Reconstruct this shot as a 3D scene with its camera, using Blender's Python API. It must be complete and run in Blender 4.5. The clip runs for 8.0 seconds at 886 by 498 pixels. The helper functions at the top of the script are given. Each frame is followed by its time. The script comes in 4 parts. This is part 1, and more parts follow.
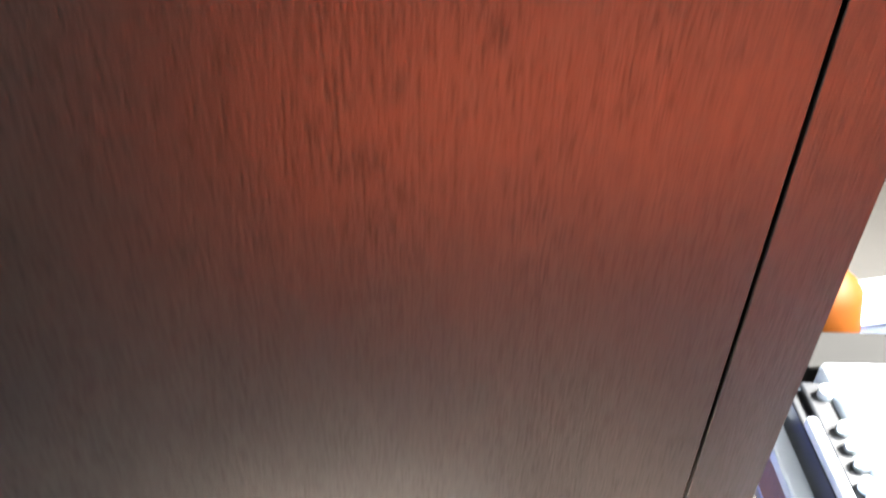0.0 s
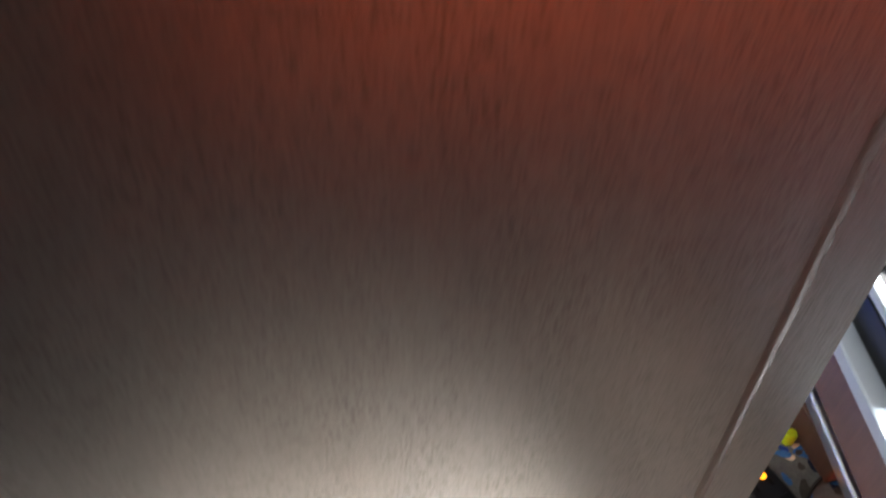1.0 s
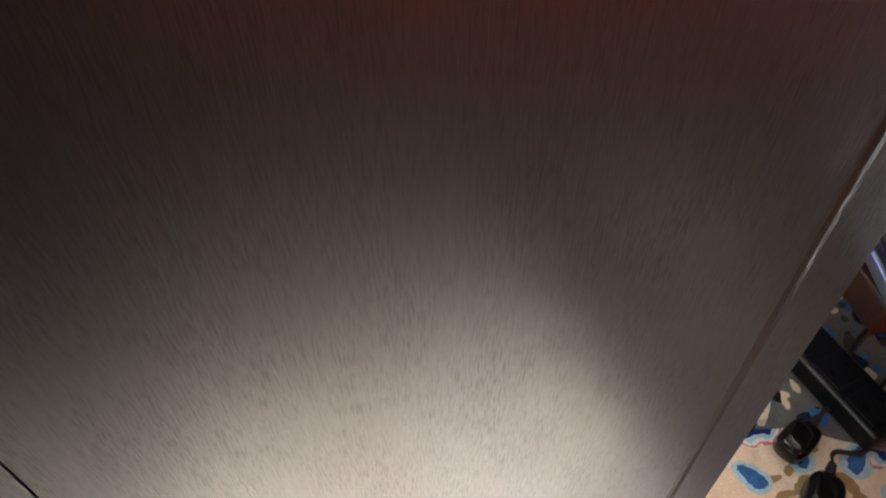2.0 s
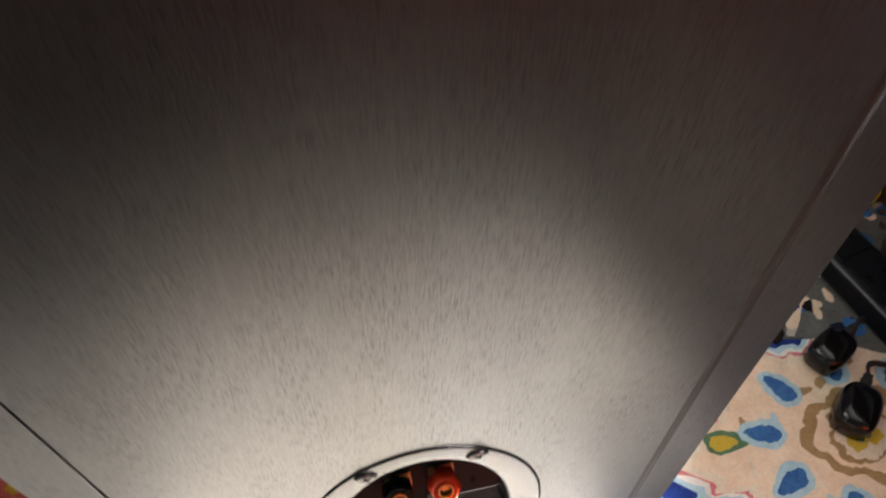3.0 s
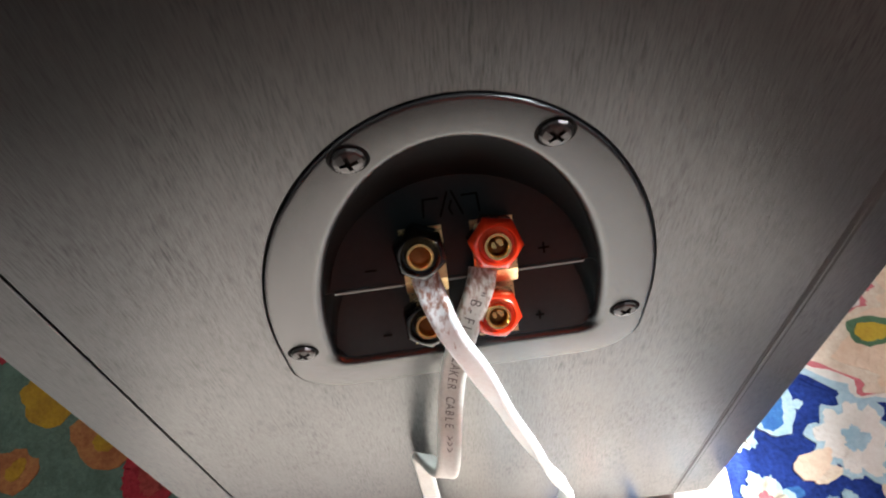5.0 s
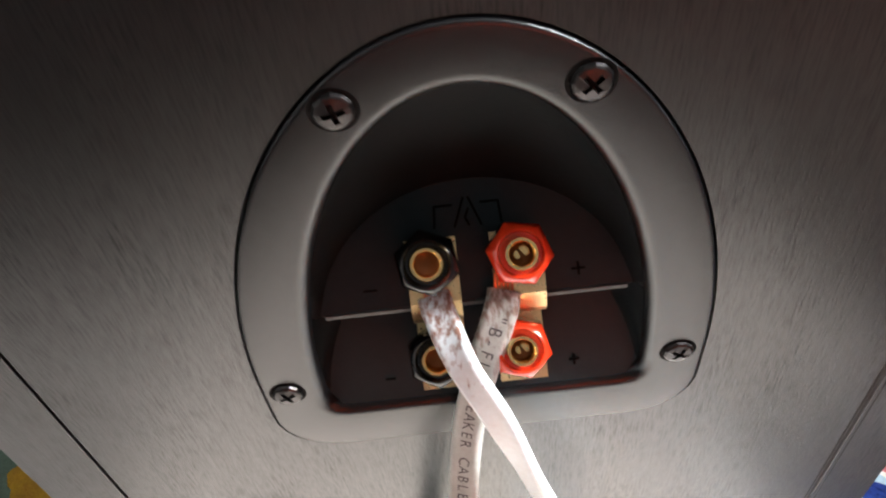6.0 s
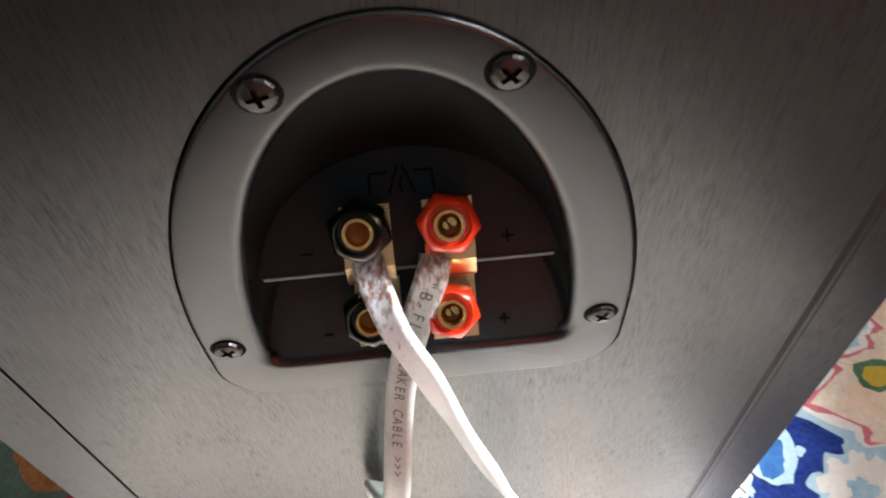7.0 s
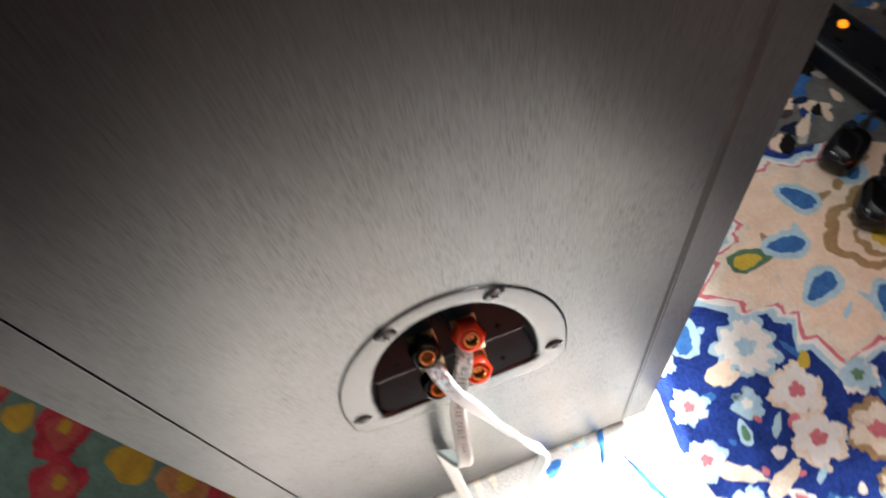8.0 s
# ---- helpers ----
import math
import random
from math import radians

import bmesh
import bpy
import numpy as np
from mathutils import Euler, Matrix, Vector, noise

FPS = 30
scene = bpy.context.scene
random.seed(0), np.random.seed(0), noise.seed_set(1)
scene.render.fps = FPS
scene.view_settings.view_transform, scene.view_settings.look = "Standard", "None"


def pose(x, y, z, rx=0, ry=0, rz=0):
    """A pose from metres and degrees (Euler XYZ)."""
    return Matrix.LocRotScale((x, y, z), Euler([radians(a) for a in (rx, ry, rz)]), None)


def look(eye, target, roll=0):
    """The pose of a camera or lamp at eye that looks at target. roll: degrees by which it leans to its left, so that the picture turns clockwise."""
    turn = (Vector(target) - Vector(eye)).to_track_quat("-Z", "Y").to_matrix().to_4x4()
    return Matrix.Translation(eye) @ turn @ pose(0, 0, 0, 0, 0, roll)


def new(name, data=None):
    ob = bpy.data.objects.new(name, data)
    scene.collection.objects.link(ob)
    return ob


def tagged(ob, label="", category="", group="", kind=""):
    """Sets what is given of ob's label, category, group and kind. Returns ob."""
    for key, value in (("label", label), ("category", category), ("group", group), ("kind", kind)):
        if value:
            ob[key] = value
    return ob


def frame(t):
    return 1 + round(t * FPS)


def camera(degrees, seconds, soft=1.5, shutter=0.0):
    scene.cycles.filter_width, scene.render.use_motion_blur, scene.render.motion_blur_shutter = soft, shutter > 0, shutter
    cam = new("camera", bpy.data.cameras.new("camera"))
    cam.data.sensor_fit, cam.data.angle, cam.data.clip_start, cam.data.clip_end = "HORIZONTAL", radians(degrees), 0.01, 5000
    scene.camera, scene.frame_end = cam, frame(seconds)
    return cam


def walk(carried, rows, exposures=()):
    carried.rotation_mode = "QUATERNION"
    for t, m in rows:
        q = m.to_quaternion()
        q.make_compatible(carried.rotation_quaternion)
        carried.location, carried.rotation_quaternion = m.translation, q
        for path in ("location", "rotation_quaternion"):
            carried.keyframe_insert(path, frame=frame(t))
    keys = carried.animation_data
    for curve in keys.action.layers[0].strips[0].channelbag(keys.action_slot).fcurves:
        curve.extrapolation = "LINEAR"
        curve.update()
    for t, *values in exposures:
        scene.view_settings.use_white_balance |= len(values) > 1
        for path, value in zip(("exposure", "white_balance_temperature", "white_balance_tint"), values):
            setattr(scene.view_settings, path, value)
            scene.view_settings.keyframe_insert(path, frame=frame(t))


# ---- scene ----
cam = camera(60.75, 8.0, soft=2.0, shutter=0.4)
PATH = [
    (0.0, (0.02494, -0.09328, 0.86976), (0.07091, 0.14153, 0.68879), 0.17),
    (0.5, (0.01475, -0.09900, 0.82009), (0.05675, 0.11821, 0.61748), 1.81),
    (1.0, (0.00426, -0.08977, 0.76637), (0.05008, 0.11985, 0.55670), 0.23),
    (1.5, (-0.01595, -0.09345, 0.71337), (0.02451, 0.10036, 0.48798), -0.09),
    (2.8, (-0.00978, -0.09832, 0.58628), (0.03206, 0.08091, 0.34937), -0.96),
    (3.0, (-0.01135, -0.09760, 0.57588), (0.02389, 0.07522, 0.33321), -0.33),
    (3.5, (-0.00919, -0.09433, 0.53261), (0.01841, 0.06943, 0.28277), -0.78),
    (4.0, (-0.00510, -0.09023, 0.49413), (0.01261, 0.06681, 0.23913), -2.51),
    (4.5, (-0.00324, -0.09671, 0.44861), (0.00678, 0.06454, 0.19583), -6.20),
    (4.7, (-0.00676, -0.09960, 0.43674), (0.00089, 0.06240, 0.18435), -6.51),
    (5.8, (-0.00728, -0.09667, 0.38649), (-0.00749, 0.10158, 0.16133), -6.51),
    (6.0, (-0.00430, -0.09926, 0.38017), (-0.00746, 0.10573, 0.16115), -7.06),
    (6.5, (0.00083, -0.09403, 0.37072), (-0.00036, 0.10276, 0.14428), -6.03),
    (7.0, (0.00464, -0.09647, 0.39019), (0.01056, 0.08454, 0.15103), -3.98),
    (7.5, (0.00586, -0.10683, 0.43902), (0.02111, 0.05898, 0.18948), -4.16),
    (7.9, (-0.00416, -0.10638, 0.52485), (0.01458, 0.03691, 0.26195), -11.05),
    (8.0, (-0.00821, -0.10711, 0.55539), (0.01162, 0.03306, 0.29089), -13.79),
]
# PATH_END
EXPOSURES = [(0.0, 4.0, 7050, 10), (1.0, 3.12, 7000, 10), (1.6, 2.52, 7050, 10), (2.8, 2.22, 7050, 11), (3.5, 1.95, 6850, 11), (4.0, 1.76, 6650, 11), (4.5, 1.80, 6550, 11), (5.8, 2.1, 6600, 12), (6.0, 2.1, 6600, 12), (6.5, 1.98, 6600, 12), (7.0, 1.86, 6600, 12), (7.5, 1.90, 6600, 12), (8.0, 2.02, 6500, 10)]
walk(cam, [(t, look(eye, target, roll)) for t, eye, target, roll in PATH], EXPOSURES)

# ---- world, sun, window light ----
SUN_FROM = Vector((0.93, 0.14, 0.98)).normalized()
world = bpy.data.worlds.new("world")
scene.world = world
world.use_nodes = True
wn = world.node_tree.nodes
sky = wn.new("ShaderNodeTexSky")
sky.sky_type = "NISHITA"
sky.sun_disc = False
sky.sun_elevation = math.asin(SUN_FROM.z)
sky.sun_rotation = math.atan2(SUN_FROM.x, SUN_FROM.y)
world.node_tree.links.new(sky.outputs[0], wn["Background"].inputs[0])
wn["Background"].inputs[1].default_value = 0.12


def lamp(name, kind, energy, color, m, size=None):
    data = bpy.data.lights.new(name, kind)
    data.energy, data.color = energy, color
    if kind == "SUN":
        data.angle = radians(0.8)
    else:
        data.shape, data.size, data.size_y = "RECTANGLE", size[0], size[1]
    ob = new(name, data)
    ob.matrix_world = m
    return ob


lamp("sun", "SUN", 5.3, (1.0, 0.97, 0.94), look(SUN_FROM * 5, (0, 0, 0)))
# daylight in the opening of the side window; the second lamp is added behind the unseen red curtain
lamp("window_daylight", "AREA", 130.0, (0.90, 0.95, 0.98), look((1.74, 0.225, 1.645), (0.5, 0.225, 1.45)), (1.0, 0.80))
lamp("curtain_backlight", "AREA", 2.2, (1.0, 0.9, 0.8), look((0.625, -1.20, 0.275), (0.625, 0.0, 0.275)), (1.21, 0.36))


# ---- materials ----
def material(name, base, rough=0.5, metal=0.0, spec=0.5, other=None, scale=40.0, amount=0.5, bump=0.0, bump_scale=200.0,
             stretch=(1, 1, 1), coat=0.0, transmit=0.0, sub=0.0, rough_var=0.0, ior=1.5, spec_var=0.0):
    """A Principled surface whose colour wanders between base and other at two scales, with a fine relief."""
    m = bpy.data.materials.new(name)
    m.use_nodes = True
    t = m.node_tree
    n, l = t.nodes, t.links
    b = n["Principled BSDF"]
    b.inputs["Roughness"].default_value = rough
    b.inputs["Metallic"].default_value = metal
    b.inputs["Specular IOR Level"].default_value = spec
    b.inputs["Coat Weight"].default_value = coat
    b.inputs["Transmission Weight"].default_value = transmit
    b.inputs["Subsurface Weight"].default_value = sub
    b.inputs["Subsurface Scale"].default_value = 0.004
    b.inputs["Subsurface Radius"].default_value = (1.0, 0.9, 0.85)
    b.inputs["IOR"].default_value = ior
    co = n.new("ShaderNodeTexCoord")
    mp = n.new("ShaderNodeMapping")
    mp.inputs["Scale"].default_value = stretch
    l.new(co.outputs["Object"], mp.inputs[0])
    fine, broad = n.new("ShaderNodeTexNoise"), n.new("ShaderNodeTexNoise")
    fine.inputs["Scale"].default_value, fine.inputs["Detail"].default_value = scale * 6, 4
    broad.inputs["Scale"].default_value, broad.inputs["Detail"].default_value = scale, 3
    l.new(mp.outputs[0], fine.inputs["Vector"])
    l.new(co.outputs["Object"], broad.inputs["Vector"])
    add = n.new("ShaderNodeMath")
    add.operation = "ADD"
    l.new(fine.outputs["Fac"], add.inputs[0])
    l.new(broad.outputs["Fac"], add.inputs[1])
    ramp = n.new("ShaderNodeMapRange")
    ramp.inputs[1].default_value, ramp.inputs[2].default_value = 0.65, 1.35
    ramp.inputs[4].default_value = amount
    l.new(add.outputs[0], ramp.inputs[0])
    mix = n.new("ShaderNodeMix")
    mix.data_type = "RGBA"
    o = other or tuple(c * 0.6 for c in base)
    mix.inputs["A"].default_value, mix.inputs["B"].default_value = (*base, 1), (*o, 1)
    l.new(ramp.outputs[0], mix.inputs["Factor"])
    l.new(mix.outputs["Result"], b.inputs["Base Color"])
    if rough_var:
        rr = n.new("ShaderNodeMapRange")
        rr.inputs[3].default_value, rr.inputs[4].default_value = rough - rough_var, rough + rough_var
        l.new(fine.outputs["Fac"], rr.inputs[0])
        l.new(rr.outputs[0], b.inputs["Roughness"])
    if spec_var:
        sv = n.new("ShaderNodeMapRange")
        sv.inputs[1].default_value, sv.inputs[2].default_value = 0.36, 0.64
        sv.inputs[3].default_value, sv.inputs[4].default_value = spec - spec_var, spec + spec_var
        l.new(fine.outputs["Fac"], sv.inputs[0])
        l.new(sv.outputs[0], b.inputs["Specular IOR Level"])
    if bump:
        grain = n.new("ShaderNodeTexNoise")
        grain.inputs["Scale"].default_value, grain.inputs["Detail"].default_value = bump_scale, 5
        l.new(mp.outputs[0], grain.inputs["Vector"])
        bm_ = n.new("ShaderNodeBump")
        bm_.inputs["Strength"].default_value, bm_.inputs["Distance"].default_value = bump, 0.001
        l.new(grain.outputs["Fac"], bm_.inputs["Height"])
        l.new(bm_.outputs[0], b.inputs["Normal"])
    return m


M = {}


def woodgrain_vinyl(name, base, rough, spec):
    """Black foil embossed with short upright pores that gather in loose patches."""
    m = bpy.data.materials.new(name)
    m.use_nodes = True
    n, l = m.node_tree.nodes, m.node_tree.links
    b = n["Principled BSDF"]
    co = n.new("ShaderNodeTexCoord")

    def noise_of(scale, detail, stretch, lo, hi, out_lo=0.0, out_hi=1.0):
        mp, tx, mr = n.new("ShaderNodeMapping"), n.new("ShaderNodeTexNoise"), n.new("ShaderNodeMapRange")
        mp.inputs["Scale"].default_value = stretch
        tx.inputs["Scale"].default_value, tx.inputs["Detail"].default_value = scale, detail
        mr.inputs[1].default_value, mr.inputs[2].default_value = lo, hi
        mr.inputs[3].default_value, mr.inputs[4].default_value = out_lo, out_hi
        l.new(co.outputs["Object"], mp.inputs[0])
        l.new(mp.outputs[0], tx.inputs["Vector"])
        l.new(tx.outputs["Fac"], mr.inputs[0])
        return mr.outputs[0]

    def calc(op, a, c):
        q = n.new("ShaderNodeMath")
        q.operation = op
        for k, v in enumerate((a, c)):
            if isinstance(v, float):
                q.inputs[k].default_value = v
            else:
                l.new(v, q.inputs[k])
        return q.outputs[0]

    pores = noise_of(1700, 3, (1, 1, 0.10), 0.44, 0.70)
    patches = noise_of(75, 3, (1, 1, 0.35), 0.34, 0.66, 0.30, 1.0)
    cut = calc("MULTIPLY", pores, patches)
    fine = noise_of(2400, 3, (1, 1, 0.16), 0.3, 0.7)
    height = calc("SUBTRACT", calc("MULTIPLY", fine, 0.5), cut)
    bump = n.new("ShaderNodeBump")
    bump.inputs["Strength"].default_value, bump.inputs["Distance"].default_value = 0.075, 0.001
    l.new(height, bump.inputs["Height"])
    l.new(bump.outputs[0], b.inputs["Normal"])
    cloud = noise_of(14, 4, (1, 1, 0.6), 0.35, 0.65, 0.0, 0.05)
    l.new(calc("ADD", calc("ADD", cloud, calc("MULTIPLY", cut, 0.10)), rough - 0.03), b.inputs["Roughness"])
    streaks = noise_of(520, 3, (1, 1, 0.09), 0.34, 0.66, -0.04, 0.04)
    l.new(calc("ADD", calc("SUBTRACT", spec + 0.04, calc("MULTIPLY", cut, 0.22)), streaks), b.inputs["Specular IOR Level"])
    mix = n.new("ShaderNodeMix")
    mix.data_type = "RGBA"
    mix.inputs["A"].default_value, mix.inputs["B"].default_value = (*base, 1), (*(c * 0.45 for c in base), 1)
    l.new(cut, mix.inputs["Factor"])
    l.new(mix.outputs["Result"], b.inputs["Base Color"])
    return m


M["vinyl"] = woodgrain_vinyl("black_woodgrain_vinyl", (0.0034, 0.0032, 0.0031), 0.31, 0.45)
M["welt"] = material("scuffed_black_foil", (0.009, 0.008, 0.0075), 0.5, spec=0.14, other=(0.030, 0.025, 0.021), scale=45, amount=0.6, bump=0.25, bump_scale=700, stretch=(1, 1, 0.3))
# near-black that stands in for the shade in gaps and recesses
M["gap"] = material("black_gap_shade", (0.004, 0.004, 0.004), 0.8, spec=0.08)
M["cup"] = material("matt_black_moulded_plastic", (0.0070, 0.0072, 0.0078), 0.25, spec=0.33, scale=80, amount=0.4, bump=0.12, bump_scale=2500)
# one plastic, darkened for the shaded recess wall, lightened for mounts and lip
M["cup_in"] = material("shaded_recess_plastic", (0.0080, 0.0098, 0.0105), 0.5, spec=0.06, scale=90, amount=0.6, bump=0.1, bump_scale=1800)
M["mount"] = material("lit_mount_plastic", (0.0175, 0.0275, 0.0315), 0.45, spec=0.14, scale=90, amount=0.5, bump=0.1, bump_scale=1800)
M["mark"] = material("lit_lip_plastic", (0.038, 0.039, 0.040), 0.45, spec=0.25, scale=90, amount=0.4)
M["screw"] = material("blackened_steel", (0.050, 0.047, 0.047), 0.33, metal=1.0, other=(0.018, 0.017, 0.017), scale=300, amount=0.7, rough_var=0.08)
M["red"] = material("translucent_red_plastic", (0.70, 0.045, 0.011), 0.22, spec=0.55, other=(0.56, 0.022, 0.006), scale=150, amount=0.6, sub=0.12, coat=0.3)
M["black"] = material("glossy_black_plastic", (0.005, 0.0048, 0.005), 0.13, spec=0.32, scale=150, amount=0.4)
M["gold"] = material("gold_plated_brass", (0.86, 0.60, 0.27), 0.24, metal=1.0, other=(0.62, 0.38, 0.14), scale=260, amount=0.6, rough_var=0.08)
M["goldflat"] = material("stamped_brass_plate", (0.85, 0.66, 0.36), 0.3, metal=1.0, other=(0.6, 0.42, 0.2), scale=200, amount=0.6, rough_var=0.1)
M["bore"] = material("dark_brass_bore", (0.20, 0.07, 0.02), 0.4, metal=0.7, scale=300)
M["cable"] = material("milky_pvc_cable", (0.70, 0.79, 0.82), 0.33, spec=0.5, other=(0.58, 0.60, 0.60), scale=120, amount=0.6, bump=0.1, bump_scale=900)
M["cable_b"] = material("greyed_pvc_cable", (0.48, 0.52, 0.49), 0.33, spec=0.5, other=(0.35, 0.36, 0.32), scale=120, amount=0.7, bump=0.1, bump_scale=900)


def stained(m, color, low, high, scale):
    """Copper showing through the sleeve in streaks that thin out below the clamp."""
    n, l = m.node_tree.nodes, m.node_tree.links
    b = n["Principled BSDF"]
    old = b.inputs["Base Color"].links[0].from_socket
    co, xyz, spot = n.new("ShaderNodeTexCoord"), n.new("ShaderNodeSeparateXYZ"), n.new("ShaderNodeTexNoise")
    l.new(co.outputs["Object"], xyz.inputs[0])
    spot.inputs["Scale"].default_value, spot.inputs["Detail"].default_value = scale, 3
    streak = n.new("ShaderNodeMapping")
    streak.inputs["Scale"].default_value = (1, 0.6, 0.35)
    l.new(co.outputs["Object"], streak.inputs[0])
    l.new(streak.outputs[0], spot.inputs["Vector"])
    fall, add, cut = n.new("ShaderNodeMapRange"), n.new("ShaderNodeMath"), n.new("ShaderNodeMapRange")
    fall.inputs[1].default_value, fall.inputs[2].default_value = low, high
    fall.inputs[3].default_value, fall.inputs[4].default_value = -0.30, 0.06
    l.new(xyz.outputs["Z"], fall.inputs[0])
    add.operation = "ADD"
    l.new(fall.outputs[0], add.inputs[0])
    l.new(spot.outputs["Fac"], add.inputs[1])
    cut.inputs[1].default_value, cut.inputs[2].default_value = 0.46, 0.66
    l.new(add.outputs[0], cut.inputs[0])
    mix = n.new("ShaderNodeMix")
    mix.data_type = "RGBA"
    l.new(cut.outputs[0], mix.inputs["Factor"])
    l.new(old, mix.inputs["A"])
    mix.inputs["B"].default_value = (*color, 1)
    l.new(mix.outputs["Result"], b.inputs["Base Color"])


stained(M["cable"], (0.27, 0.15, 0.11), 0.236, 0.2535, 900)
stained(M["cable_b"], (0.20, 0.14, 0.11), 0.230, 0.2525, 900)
M["copper"] = material("bare_copper", (0.75, 0.32, 0.16), 0.35, metal=1.0, scale=400)
M["ink"] = material("grey_cable_print", (0.09, 0.08, 0.08), 0.6)
M["rubber"] = material("black_rubber", (0.015, 0.015, 0.015), 0.8)


def wool(name, base, other=None):
    return material(name, base, 0.95, spec=0.1, other=other, scale=60, amount=1.0, bump=1.0, bump_scale=420)


M["navy"] = wool("navy_wool", (0.026, 0.062, 0.30), (0.010, 0.020, 0.10))
M["blue"] = wool("mid_blue_wool", (0.055, 0.18, 0.42), (0.03, 0.10, 0.28))
M["sky"] = wool("pale_blue_wool", (0.46, 0.64, 0.71), (0.33, 0.50, 0.60))
M["cream"] = wool("cream_wool", (0.82, 0.74, 0.62), (0.64, 0.50, 0.37))
M["white"] = wool("ivory_wool", (0.82, 0.80, 0.76), (0.70, 0.66, 0.60))
M["ivory"] = wool("warm_ivory_wool", (0.54, 0.50, 0.46), (0.44, 0.40, 0.36))
M["peach"] = wool("peach_tan_wool", (0.84, 0.69, 0.54), (0.72, 0.53, 0.38))
M["pink"] = wool("rose_wool", (0.68, 0.23, 0.25), (0.52, 0.13, 0.16))
M["tan"] = wool("tan_wool", (0.42, 0.28, 0.14), (0.30, 0.18, 0.09))
M["yellow"] = wool("mustard_wool", (0.62, 0.47, 0.06), (0.5, 0.34, 0.05))
M["green"] = wool("leaf_green_wool", (0.12, 0.24, 0.14), (0.08, 0.15, 0.09))
# umber, taupe, fawn: dark and mid tones painting shade on the rug
M["umber"] = wool("shade_umber_wool", (0.015, 0.013, 0.0115), (0.008, 0.007, 0.006))
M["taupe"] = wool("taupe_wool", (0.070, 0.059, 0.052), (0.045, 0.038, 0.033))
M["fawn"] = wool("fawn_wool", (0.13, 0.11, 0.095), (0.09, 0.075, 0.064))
M["teal"] = wool("teal_cotton", (0.095, 0.15, 0.12), (0.055, 0.09, 0.07))
M["coral"] = wool("coral_cotton", (0.30, 0.06, 0.05), (0.20, 0.035, 0.03))
M["rose"] = wool("crimson_cotton", (0.30, 0.03, 0.04), (0.17, 0.012, 0.02))
M["ochre"] = wool("ochre_cotton", (0.34, 0.21, 0.02), (0.22, 0.12, 0.02))
M["brown"] = wool("brown_cotton", (0.33, 0.16, 0.06), (0.20, 0.07, 0.03))
# rug tones with the table's shade already in the colour
M["shaded_grey"] = wool("shaded_grey_wool", (0.17, 0.17, 0.16), (0.10, 0.10, 0.098))
M["shaded_navy"] = wool("shaded_navy_wool", (0.015, 0.022, 0.055), (0.01, 0.014, 0.03))
M["lime"] = material("yellow_green_plastic", (0.42, 0.55, 0.02), 0.35, scale=80, amount=0.3)
M["indicator"] = material("orange_indicator", (0.9, 0.25, 0.01), 0.3, scale=80, amount=0.1)
M["indicator"].node_tree.nodes["Principled BSDF"].inputs["Emission Color"].default_value = (1.0, 0.28, 0.01, 1)
M["indicator"].node_tree.nodes["Principled BSDF"].inputs["Emission Strength"].default_value = 0.35
M["plaster"] = material("plain_plaster", (0.28, 0.27, 0.26), 0.9, scale=6, amount=0.3, bump=0.1, bump_scale=150)
M["brownwall"] = material("dull_grey_wall_paint", (0.030, 0.029, 0.028), 0.85, scale=6, amount=0.4, bump=0.1, bump_scale=150)
M["umberwall"] = material("dark_brown_wall_paint", (0.020, 0.016, 0.013), 0.8, spec=0.2, scale=6, amount=0.5, bump=0.1, bump_scale=150)
M["concrete"] = material("cement_floor", (0.022, 0.019, 0.016), 0.7, scale=8, amount=0.4, bump=0.1, bump_scale=150)
M["appliance"] = material("glossy_white_enamel", (0.27, 0.315, 0.37), 0.3, spec=0.6, scale=20, amount=0.1)
M["dark"] = material("dark_trim_plastic", (0.007, 0.008, 0.010), 0.35, scale=60, spec=0.2)
M["wood"] = material("dark_brown_wood", (0.10, 0.045, 0.028), 0.45, other=(0.045, 0.02, 0.014), scale=25, amount=0.9, bump=0.2, bump_scale=300, stretch=(1, 1, 0.1))
M["steel"] = material("brushed_steel", (0.62, 0.66, 0.70), 0.3, metal=1.0, scale=80, amount=0.3)
M["orange"] = material("orange_plastic", (0.040, 0.0105, 0.0006), 0.6, spec=0.04, scale=80, amount=0.3)
M["frame"] = material("white_window_paint", (0.8, 0.8, 0.78), 0.5, scale=30, amount=0.15)

cm_ = bpy.data.materials.new("thin_red_curtain_cloth")
cm_.use_nodes = True
ct = cm_.node_tree
tl, df, mx = ct.nodes.new("ShaderNodeBsdfTranslucent"), ct.nodes.new("ShaderNodeBsdfDiffuse"), ct.nodes.new("ShaderNodeMixShader")
wv = ct.nodes.new("ShaderNodeTexNoise")
wv.inputs["Scale"].default_value = 30
cr = ct.nodes.new("ShaderNodeMix")
cr.data_type = "RGBA"
cr.inputs["A"].default_value, cr.inputs["B"].default_value = (0.80, 0.165, 0.075, 1), (0.68, 0.12, 0.055, 1)
ct.links.new(wv.outputs["Fac"], cr.inputs["Factor"])
for s_ in (tl, df):
    ct.links.new(cr.outputs["Result"], s_.inputs["Color"])
mx.inputs[0].default_value = 0.3
ct.links.new(tl.outputs[0], mx.inputs[1])
ct.links.new(df.outputs[0], mx.inputs[2])
ct.links.new(mx.outputs[0], ct.nodes["Material Output"].inputs[0])
M["curtain"] = cm_


